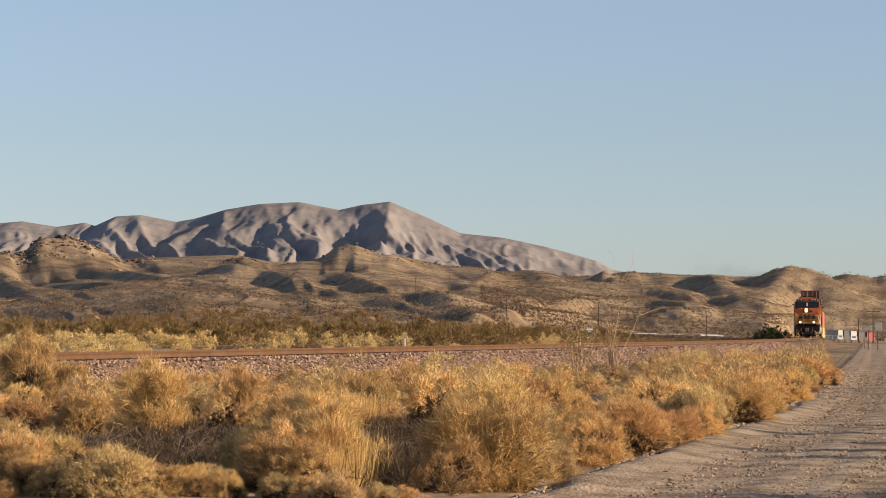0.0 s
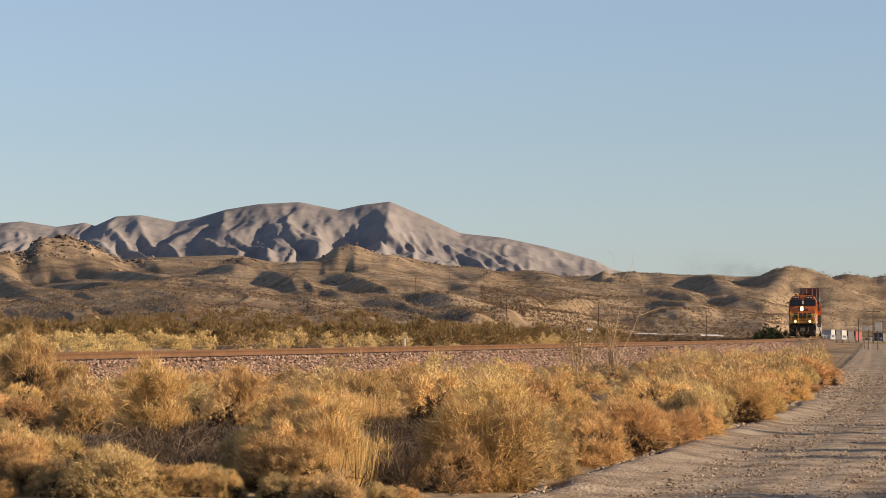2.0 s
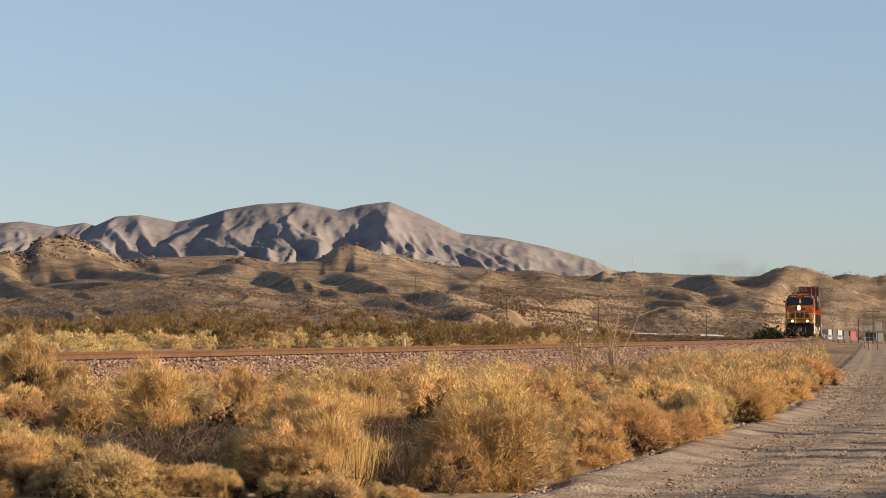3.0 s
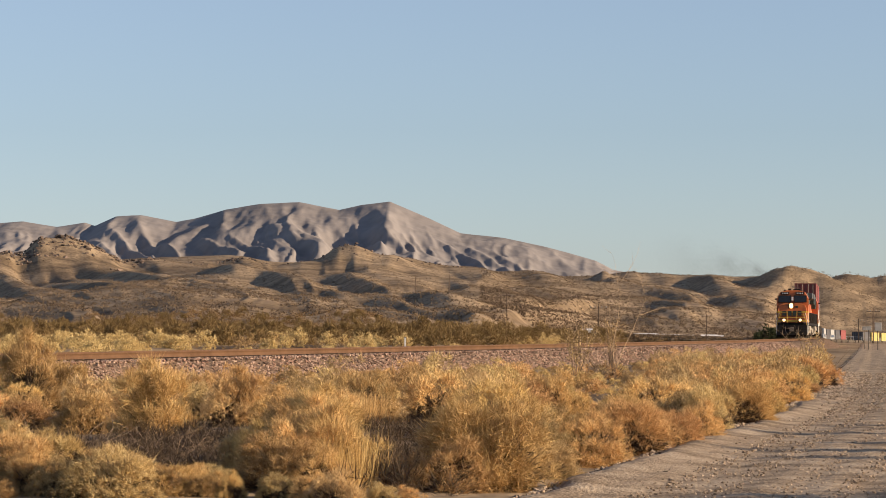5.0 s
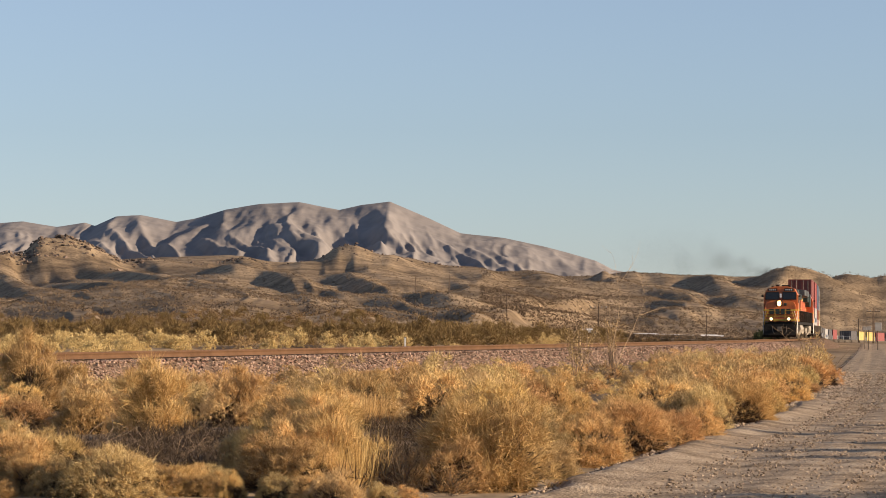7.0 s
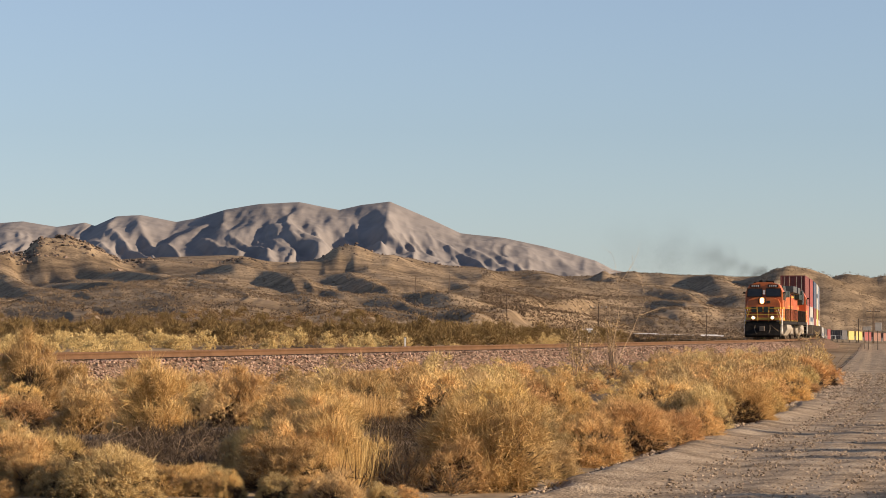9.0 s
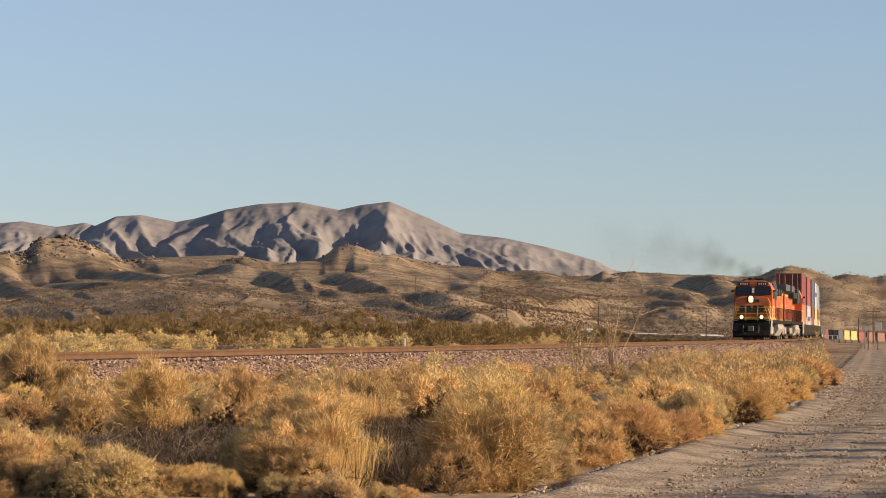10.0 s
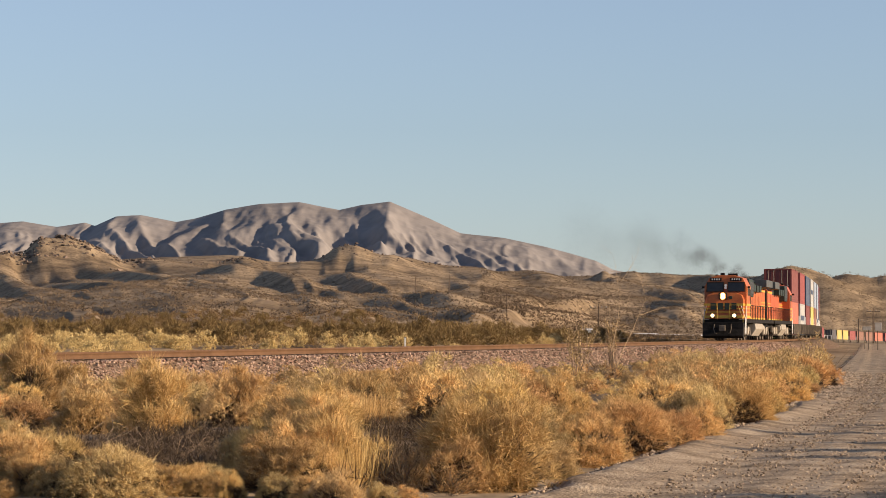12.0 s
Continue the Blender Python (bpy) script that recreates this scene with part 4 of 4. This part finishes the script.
    for z0, z1, m in ((1.58, 1.70, M_YELLOW), (2.62, 2.70, M_YELLOW), (2.86, 2.94, M_YELLOW), (3.72, 3.86, M_YELLOW)):
        part("hood_stripe", boxes((0.875, 0.893, 4.6, 20.9, z0, z1), (-0.893, -0.875, 4.6, 20.9, z0, z1)), m, L, "yellow paint stripe")
    for k in range(9):
        y = 8.6 + 1.05 * k
        for x in (0.885, -0.885):
            part("hood_door", boxes((x - 0.02, x + 0.02, y, y + 0.95, 1.95, 3.62), bevel=0.01), paint, L)
    part("upper_hood", prism([(-0.90, 3.52), (-0.90, 3.91), (-0.64, 4.27), (0.64, 4.27), (0.90, 3.91), (0.90, 3.52)], "y", 8.3, 16.1, 0.02), M_GREEN, L, "dark green upper hood")
    for y in (8.9, 10.9, 12.9):
        part("intake_box", boxes((0.9, 1.32, y, y + 1.3, 3.62, 4.12), (-1.32, -0.9, y, y + 1.3, 3.62, 4.12), bevel=0.03), M_GREEN, L, "dark green equipment box")
    part("roof_band", boxes((-0.66, 0.66, 5.2, 16.0, 4.24, 4.34), bevel=0.02), M_GREEN, L, "dark green roof")
    part("brake_box", boxes((-1.35, 1.35, 5.1, 8.2, 3.2, 4.5), bevel=0.06), M_GREEN, L, "dark dynamic brake housing")
    for x in (-1.36, 1.36):
        part("grille", boxes(*[(x - 0.02, x + 0.02, 5.3 + 0.26 * k, 5.46 + 0.26 * k, 3.4, 4.3) for k in range(11)]), M_DARKGREY, L)
    part("exhaust_stack", boxes((-0.3, 0.3, 9.6, 10.8, 4.24, 4.72), bevel=0.04), M_BLACK, L, "black exhaust stack")
    for x in (-1, 1):
        wing = prism([(0.6 * x, 3.95), (1.50 * x, 4.08), (1.50 * x, 4.62), (0.6 * x, 4.66)], "y", 16.2, 20.8, 0.03)
        part("radiator_wing", wing, M_DARKGREY, L, "dark grey flared radiator wing")
    part("end_panel", boxes((-0.8, 0.8, 20.88, 20.93, 1.7, 3.9), bevel=0.01), M_GREEN, L)
    # below the frame
    tank = prism([(-1.45, 1.25), (-1.50, 0.85), (-1.15, 0.32), (1.15, 0.32), (1.50, 0.85), (1.45, 1.25)], "y", 8.4, 13.6, 0.05)
    part("fuel_tank", tank, M_SILVER, L, "dusty silver fuel tank")
    for x in (-1.25, 1.25):
        part("air_reservoir", rod(bmesh.new(), (x, 13.8, 0.95), (x, 15.0, 0.95), 0.22, 12), M_SILVER, L)
    for y in (4.6, 17.6):
        for x in (-1.12, 1.12):
            fr = prism([(y - 2.7, 0.62), (y - 2.5, 1.02), (y - 1.0, 0.92), (y + 1.0, 0.92), (y + 2.5, 1.02), (y + 2.7, 0.62), (y + 2.0, 0.42), (y - 2.0, 0.42)], "x", x - 0.1, x + 0.1, 0.03)
            tr = part("truck_frame", fr, M_TRUCK, L, "dusty grey truck frame")
            part("spring", rods(0.12, *[[(x * 1.05, y + k, 0.5), (x * 1.05, y + k, 1.0)] for k in (-0.9, 0.9)]), M_SILVER, tr)
            part("axle_box", boxes(*[(x - 0.16, x + 0.16, y + k - 0.2, y + k + 0.2, 0.38, 0.72) for k in (-1.95, 0, 1.95)], bevel=0.04), M_TRUCK, tr)
        add_wheels(L, (y - 1.95, y, y + 1.95))
    return L


# ---- containers and the wagons under them ----
def container_mesh(name, mat, length=12.19, high=2.9, wide=2.44):
    """A corrugated steel box with posts, rails, doors and locking bars; its front end at y = 0, its floor at z = 0."""
    parts = {}
    n = 44
    ys = np.linspace(0.12, length - 0.12, n * 4 + 1)
    bm = bmesh.new()
    for side in (-1, 1):
        prev = None
        for k, y in enumerate(ys):
            inset = 0.0 if k % 4 in (0, 1) else 0.036
            x = side * (wide / 2 - 0.02 - inset)
            a, b = bm.verts.new((x, y, 0.16)), bm.verts.new((x, y, high - 0.1))
            if prev:
                bm.faces.new((prev[0], a, b, prev[1]))
            prev = (a, b)
    box(bm, -wide / 2 + 0.03, wide / 2 - 0.03, 0.1, length - 0.1, high - 0.06, high - 0.02)
    box(bm, -wide / 2 + 0.04, wide / 2 - 0.04, 0.06, 0.10, 0.1, high - 0.06)
    box(bm, -wide / 2 + 0.04, wide / 2 - 0.04, length - 0.10, length - 0.06, 0.1, high - 0.06)
    parts["walls"] = bm
    bm = bmesh.new()
    for x0, x1 in ((-wide / 2, -wide / 2 + 0.13), (wide / 2 - 0.13, wide / 2)):
        for y0, y1 in ((0, 0.14), (length - 0.14, length)):
            box(bm, x0, x1, y0, y1, 0, high, 0.01)
        box(bm, x0, x1, 0.14, length - 0.14, 0, 0.17)
        box(bm, x0 + 0.01, x1 - 0.01, 0.14, length - 0.14, high - 0.11, high)
    for y0 in (0.01, length - 0.11):
        box(bm, -wide / 2 + 0.13, wide / 2 - 0.13, y0, y0 + 0.1, 0, 0.16)
        box(bm, -wide / 2 + 0.13, wide / 2 - 0.13, y0, y0 + 0.1, high - 0.12, high)
    parts["frame"] = bm
    bm = bmesh.new()
    for x in (-0.85, -0.35, 0.35, 0.85):
        rod(bm, (x, 0.02, 0.12), (x, 0.02, high - 0.1), 0.022)
        for z in (0.9, 1.4):
            box(bm, x - 0.05, x + 0.12, 0.0, 0.03, z, z + 0.05)
    parts["locking_bars"] = bm
    return parts


COLOURS = {"maroon": ((0.13, 0.028, 0.022), (0.19, 0.045, 0.035)), "red": ((0.19, 0.035, 0.032), (0.27, 0.055, 0.045)), "orange-red": ((0.34, 0.085, 0.05), (0.43, 0.13, 0.075)), "blue": ((0.04, 0.055, 0.09), (0.07, 0.09, 0.14)),
           "white": ((0.29, 0.28, 0.265), (0.41, 0.395, 0.375)), "yellow": ((0.44, 0.31, 0.08), (0.54, 0.40, 0.13)), "dark grey": ((0.05, 0.045, 0.045), (0.09, 0.08, 0.08)), "grey-blue": ((0.20, 0.24, 0.30), (0.30, 0.34, 0.40)), "brown": ((0.16, 0.07, 0.045), (0.24, 0.11, 0.07))}
BOXES = {}


def make_container(colour, group):
    if colour not in BOXES:
        mat = material(colour.replace(" ", "_").replace("-", "_") + "_container_paint", list(COLOURS[colour]), 0.7, 0.55, 0, 0.04)
        ob = thing("shipping_container", f"{colour} corrugated steel shipping container on a rail wagon", "container", group=group)
        p = container_mesh("container", mat)
        part("shell", p["walls"], mat, ob)
        part("frame", p["frame"], mat, ob)
        part("locking_bars", p["locking_bars"], M_SILVER, ob, "silver door locking bars")
        if colour == "white":
            ink = M_WHITE if colour == "blue" else material(colour.replace("-", "_") + "_lettering", [COLOURS["blue"][0], COLOURS["blue"][1]], 1, 0.5, 0, 0)
            for b in ((-1.226, -1.218, 2.0, 10.2, 1.35, 1.8), (1.218, 1.226, 2.0, 10.2, 1.35, 1.8)):
                part("lettering_bar", boxes(b), ink, ob, "plain bar in place of lettering")
        BOXES[colour] = ob
        return ob
    return tagged(copy_thing(BOXES[colour], Matrix()), group=group)


def make_wagon():
    W = thing("well_wagon", "dusty low well wagon carrying stacked containers", "rail wagon", group="well wagons of the freight train")
    for x in (-1.38, 1.38):
        part("side_sill", boxes((x - 0.08, x + 0.08, 1.6, 14.4, 0.45, 1.35), bevel=0.02), M_TRUCK, W)
        part("rib", boxes(*[(x - 0.12, x + 0.12, 2.0 + 1.3 * k, 2.1 + 1.3 * k, 0.45, 1.35) for k in range(10)]), M_TRUCK, W)
    part("floor", boxes((-1.3, 1.3, 1.7, 14.3, 0.30, 0.38)), M_BLACK, W)
    for y0, y1 in ((0.0, 1.7), (14.3, 15.9)):
        part("platform", boxes((-1.3, 1.3, y0, y1, 0.95, 1.2), bevel=0.02), M_TRUCK, W)
        part("end_rail", rods(0.025, [(-1.2, y0 + 0.3, 1.2), (-1.2, y0 + 0.3, 2.1), (1.2, y0 + 0.3, 2.1), (1.2, y0 + 0.3, 1.2)]), M_WHITE, W)
    for y in (0.2, 15.6):
        part("truck", boxes((-1.15, -0.95, y - 1.2, y + 1.2, 0.4, 0.75), (0.95, 1.15, y - 1.2, y + 1.2, 0.4, 0.75), (-1.0, 1.0, y - 0.2, y + 0.2, 0.4, 0.9), bevel=0.03), M_TRUCK, W)
        add_wheels(W, (y - 0.85, y + 0.85), 0.42 + 0.11)
    return W


MOVING = []  # (thing, place behind the front, height)
loco = make_locomotive(M_ORANGE, "orange diesel freight locomotive with yellow stripes and lit headlights")
second = make_locomotive(M_REDPAINT, "red-orange diesel freight locomotive coupled behind the leading one")
# lamps and the added halo behind them go dark on the second locomotive
for ob in [c for c in second.children_recursive if c.name.split(".")[0] in ("headlight", "ditch_light", "reflector")]:
    ob.data.materials[0] = M_GLASS
    ob["label"] = "unlit lamp"
MOVING += [(loco, -1.0, 0.0), (second, 44.0, 0.0)]
REVERSED = second  # it runs with its cab to the rear
UPPER = ("maroon", "red", "blue", "white", "grey-blue", "grey-blue", "red", "maroon", "white", "orange-red", "blue", "white")
LOWER = ("orange-red", "white", "maroon", "yellow", "brown", "white", "blue", "red", "dark grey", "yellow", "white", "maroon")
FAR = ("white", "dark grey", "white", "dark grey", "red", "", "", "dark grey", "yellow", "yellow", "red", "brown", "brown", "orange-red", "red", "orange-red", "maroon", "red", "brown", "orange-red", "red", "grey-blue", "red", "maroon", "orange-red")
wagon = None
s_at = 45.0
for k in range(13 + len(FAR)):
    w = make_wagon() if wagon is None else copy_thing(wagon, Matrix())
    wagon = wagon or w
    MOVING.append((w, s_at, 0.0))
    if k < 10:
        MOVING.append((make_container(UPPER[k % 12], "containers of the freight train"), s_at + 1.85, 3.29))
        MOVING.append((make_container(LOWER[k % 12], "containers of the freight train"), s_at + 1.85, 0.39))
    elif k > 12 and FAR[k - 13]:
        MOVING.append((make_container(FAR[k - 13], "containers of the freight train"), s_at + 1.85, 0.39))
    s_at += 15.9


# ---- far side: poles, posts, signals, roofs ----
def utility_pole(bearing, d, high, arms=1):
    X, Y, _ = aim(bearing, d)
    P = thing("utility_pole", "dark wooden utility pole with crossarm on the plain", "utility pole", Matrix.Translation((X, Y, land_at(X, Y) - 0.3)), "utility poles")
    part("pole", rod(bmesh.new(), (0, 0, 0), (0, 0, high), 0.11, 8, 0.07), M_WOOD, P)
    for k in range(arms):
        z = high - 0.5 - 0.9 * k
        arm = part("crossarm", boxes((-1.0, 1.0, -0.05, 0.05, z, z + 0.10), bevel=0.01), M_WOOD, P)
        for x in (-0.9, -0.4, 0.4, 0.9):
            part("insulator", boxes((x - 0.05, x + 0.05, -0.05, 0.05, z + 0.10, z + 0.26), bevel=0.02), M_GREY, arm)
    return P


for bearing, d, high in ((897, 620, 5.6), (795, 760, 5.2), (1059, 330, 4.6), (1250, 560, 5.6), (735, 900, 5.5), (1000, 700, 5.5), (1545, 420, 5.5), (1519, 520, 5.5)):
    utility_pole(bearing, d, high)
X, Y, _ = aim(717, 124)
post = thing("marker_post", "short white marker post beside the railway", "post", Matrix.Translation((X, Y, EYE - 0.57 - 0.35)))
part("post", boxes((-0.035, 0.035, -0.03, 0.03, -0.3, 0.68), bevel=0.008), M_WHITE, post)
part("cap", boxes((-0.045, 0.045, -0.04, 0.04, 0.68, 0.72), bevel=0.008), M_GREY, post)


def trackside_box(bearing, d, w, h, lift, label, name):
    X, Y, _ = aim(bearing, d)
    B = thing(name, label, "signal", Matrix.Translation((X, Y, land_at(X, Y) - 0.1)))
    part("mast", rod(bmesh.new(), (0, 0, 0), (0, 0, lift + h), 0.04, 8), M_TRUCK, B)
    part("box", boxes((-w / 2, w / 2, -0.3, -0.08, lift, lift + h), bevel=0.03), M_GREY, B)
    part("hood", boxes((-w / 2 - 0.04, w / 2 + 0.04, -0.36, -0.05, lift + h, lift + h + 0.05)), M_SILVER, B)
    part("foot", boxes((-0.18, 0.18, -0.18, 0.18, 0, 0.16), bevel=0.02), M_TRUCK, B)


trackside_box(1553, 262, 0.62, 0.75, 1.9, "grey signal box on a mast beside the railway", "signal_box")
trackside_box(1537, 262, 0.40, 0.34, 1.95, "small grey signal head on a mast", "railway_signal")
trackside_box(1529, 270, 0.40, 0.34, 1.95, "small grey signal head on a mast", "railway_signal")


def trailer(bearing, d, length, high, mat, label, roof=M_WHITE):
    X, Y, _ = aim(bearing, d)
    H = thing("trailer_home", label, "trailer", Matrix.Translation((X, Y, land_at(X, Y))), "distant trailers and sheds")
    part("body", boxes((-length / 2, length / 2, -1.5, 1.5, 0.3, high), bevel=0.05), mat, H)
    part("roof", prism([(-1.7, high), (0, high + 0.45), (1.7, high)], "x", -length / 2 - 0.2, length / 2 + 0.2), roof, H, "pale shining roof")
    for k in range(int(length / 2.4)):
        x = -length / 2 + 1.0 + 2.3 * k
        part("window", boxes((x, x + 0.8, -1.53, -1.49, high * 0.5, high * 0.8)), M_GLASS, H)
    part("skirt", boxes((-length / 2, length / 2, -1.45, 1.45, -0.3, 0.3)), M_GREY, H)


for bearing, d, length, high, mat in ((1142, 1000, 8, 0.5, M_WHITE), (1164, 1000, 5, 0.45, M_GREY), (1186, 960, 6, 0.4, M_WHITE), (1212, 1000, 6, 0.4, M_GREY), (1038, 800, 3.0, 1.5, M_WHITE), (1255, 900, 5, 0.8, M_GREY), (1268, 900, 4, 0.6, M_WHITE)):
    trailer(bearing, d, length, high, mat, "low pale trailer far off on the plain")


def desert_tree(seed, bearing, d, wide, high, label):
    X, Y, _ = aim(bearing, d)
    T = thing("desert_tree", label, "tree", Matrix.Translation((X, Y, land_at(X, Y) - 0.1)), "dark trees by the settlement")
    rng = np.random.default_rng(seed)
    np.random.seed(seed)
    bm = bmesh.new()
    rod(bm, (0, 0, 0), (0.1, 0, high * 0.5), 0.18, 7, 0.1)
    for k in range(7):
        a = rng.uniform(0, 6.28)
        rod(bm, (0.1, 0, high * rng.uniform(0.25, 0.5)), (math.cos(a) * wide * 0.4, math.sin(a) * wide * 0.4, high * rng.uniform(0.5, 0.9)), 0.07, 5, 0.02)
    part("trunk", bm, M_WOOD, T)
    a, b = tuft_points(rng, 90, 14, wide, high, length=0.9)
    crown = new("crown", blade_mesh("crown", a, b, 0.14 * rng.uniform(0.6, 1.3, len(a)), M_DARKLEAF))
    crown.parent = T


M_DARKLEAF = leafy("dark_tree_foliage", [(0.02, 0.028, 0.012), (0.045, 0.055, 0.025), (0.07, 0.075, 0.035)])
for k, (bearing, d, wide, high) in enumerate(((1358, 640, 3.6, 2.9), (1372, 660, 3, 2.5), (1345, 700, 3, 2.2), (1388, 640, 3, 2.4))):
    desert_tree(60 + k, bearing, d, wide, high, "dark green desert tree near the settlement")

# brush on the other side of the road, out of sight, whose long shadows cross the gravel
for k in range(24):
    y = 36 + 2.6 * k + rnd.uniform(-1.0, 1.0)
    plant(PROTO_MID[k % 3], float(road_x(y)) + rnd.uniform(5.5, 6.4), y - 1.6, rnd.uniform(0.45, 0.62), rnd.uniform(2.7, 3.6))
for x, y, size in ((6.6, 25.4, 0.95), (7.6, 25.9, 1.1), (8.6, 26.8, 1.0)):
    plant(PROTO_MID[0], x, y, size, 1.5)


# ---- smoke ----
def smoke_material():
    m = bpy.data.materials.new("diesel_smoke")
    m.use_nodes = True
    n, l = m.node_tree.nodes, m.node_tree.links
    tr, mx, di = n.new("ShaderNodeBsdfTransparent"), n.new("ShaderNodeMixShader"), n.new("ShaderNodeBsdfDiffuse")
    di.inputs["Color"].default_value = (0.10, 0.095, 0.095, 1)
    mx.inputs[0].default_value = 0.36
    l.new(tr.outputs[0], mx.inputs[1])
    l.new(di.outputs[0], mx.inputs[2])
    l.new(mx.outputs[0], n["Material Output"].inputs["Surface"])
    return m


M_SMOKE = smoke_material()


def make_puff(seed, size, flecks):
    """A cloud of tiny soot flecks, dense in the middle and thinning outwards."""
    rng = np.random.default_rng(seed)
    np.random.seed(seed)
    lumps = rng.normal(size=(7, 3)) * size * np.array([0.55, 0.4, 0.34])
    p = lumps[rng.integers(0, 7, flecks)] + rng.normal(size=(flecks, 3)) * size * 0.36
    way = unit(rng.normal(size=(flecks, 3))) * 0.013
    ob = new("smoke_puff", blade_mesh("smoke_puff", p - way, p + way, np.full(flecks, 0.012), M_SMOKE))
    return tagged(ob, "thin dark diesel exhaust smoke drifting over the locomotive", "smoke", "puffs of exhaust smoke", "stuff")


PUFFS = []
for k in range(22):
    PUFFS.append((make_puff(100 + k, 0.40 + 0.085 * k, 6400 - 190 * k), k))


# ---- what moves ----
MAIN_S = np.concatenate([[0], np.cumsum(np.hypot(np.diff(MAIN_X), np.diff(MAIN_Y)))])


def pose_on(s, lift=0.0, length=15.0):
    """Pose at distance s along the line, with the thing's nose (-y) towards the line's start."""
    y, x = np.interp(s, MAIN_S, MAIN_Y), np.interp(s, MAIN_S, MAIN_X)
    y2, x2 = np.interp(s + length, MAIN_S, MAIN_Y), np.interp(s + length, MAIN_S, MAIN_X)
    z, z2 = float(main_z(y)), float(main_z(y2))
    return pose(float(x), float(y), z + lift, math.degrees(math.atan2(z2 - z, length)), 0, math.degrees(-math.atan2(x2 - x, y2 - y)))


FRONT = ((0.0, 331.0), (4.0, 287.5), (7.0, 252.5), (9.5, 226.5), (12.0, 203.0))     # the headlight's distance, by time


def motions():
    times = np.arange(0, 12.01, 1.0)
    s = np.interp(times, [k[0] for k in FRONT], [float(np.interp(k[1], MAIN_Y, MAIN_S)) for k in FRONT])
    for ob, back, lift in MOVING:
        walk(ob, [(float(t), pose_on(float(a) + back, lift) if ob is not REVERSED else pose_on(float(a) + back - 22.4, lift, 22.4) @ pose(0, 22.4, 0, 0, 0, 180)) for t, a in zip(times, s)])
    ticks = np.arange(0, 181) / 15.0
    rolled = np.degrees(s[0] - np.interp(ticks, times, s)) / 0.53
    for w, base, sign in SPIN:
        if w.parent in (loco, second):
            sign = sign if w.parent is loco else -sign
            walk(w, [(float(t), base @ pose(0, 0, 0, sign * float(a))) for t, a in zip(ticks, rolled)])
    for ob, k in PUFFS:
        rows = []
        for t, a in zip(times, s):
            m = pose_on(float(a) + 9.2)
            age = k * 0.42 + 0.25 * math.sin(0.9 * t + k)
            drift = Vector((-1.45 * age, 0.5 * age, 4.8 + 2.9 * (1 - math.exp(-age / 2.6)) + 0.25 * math.sin(0.6 * t + 1.7 * k)))
            rows.append((float(t), Matrix.Translation(m.translation + drift) @ Euler((0.35 * t + k, 0.2 * t, 0.3 * t + 2 * k)).to_matrix().to_4x4()))
        walk(ob, rows)


motions()
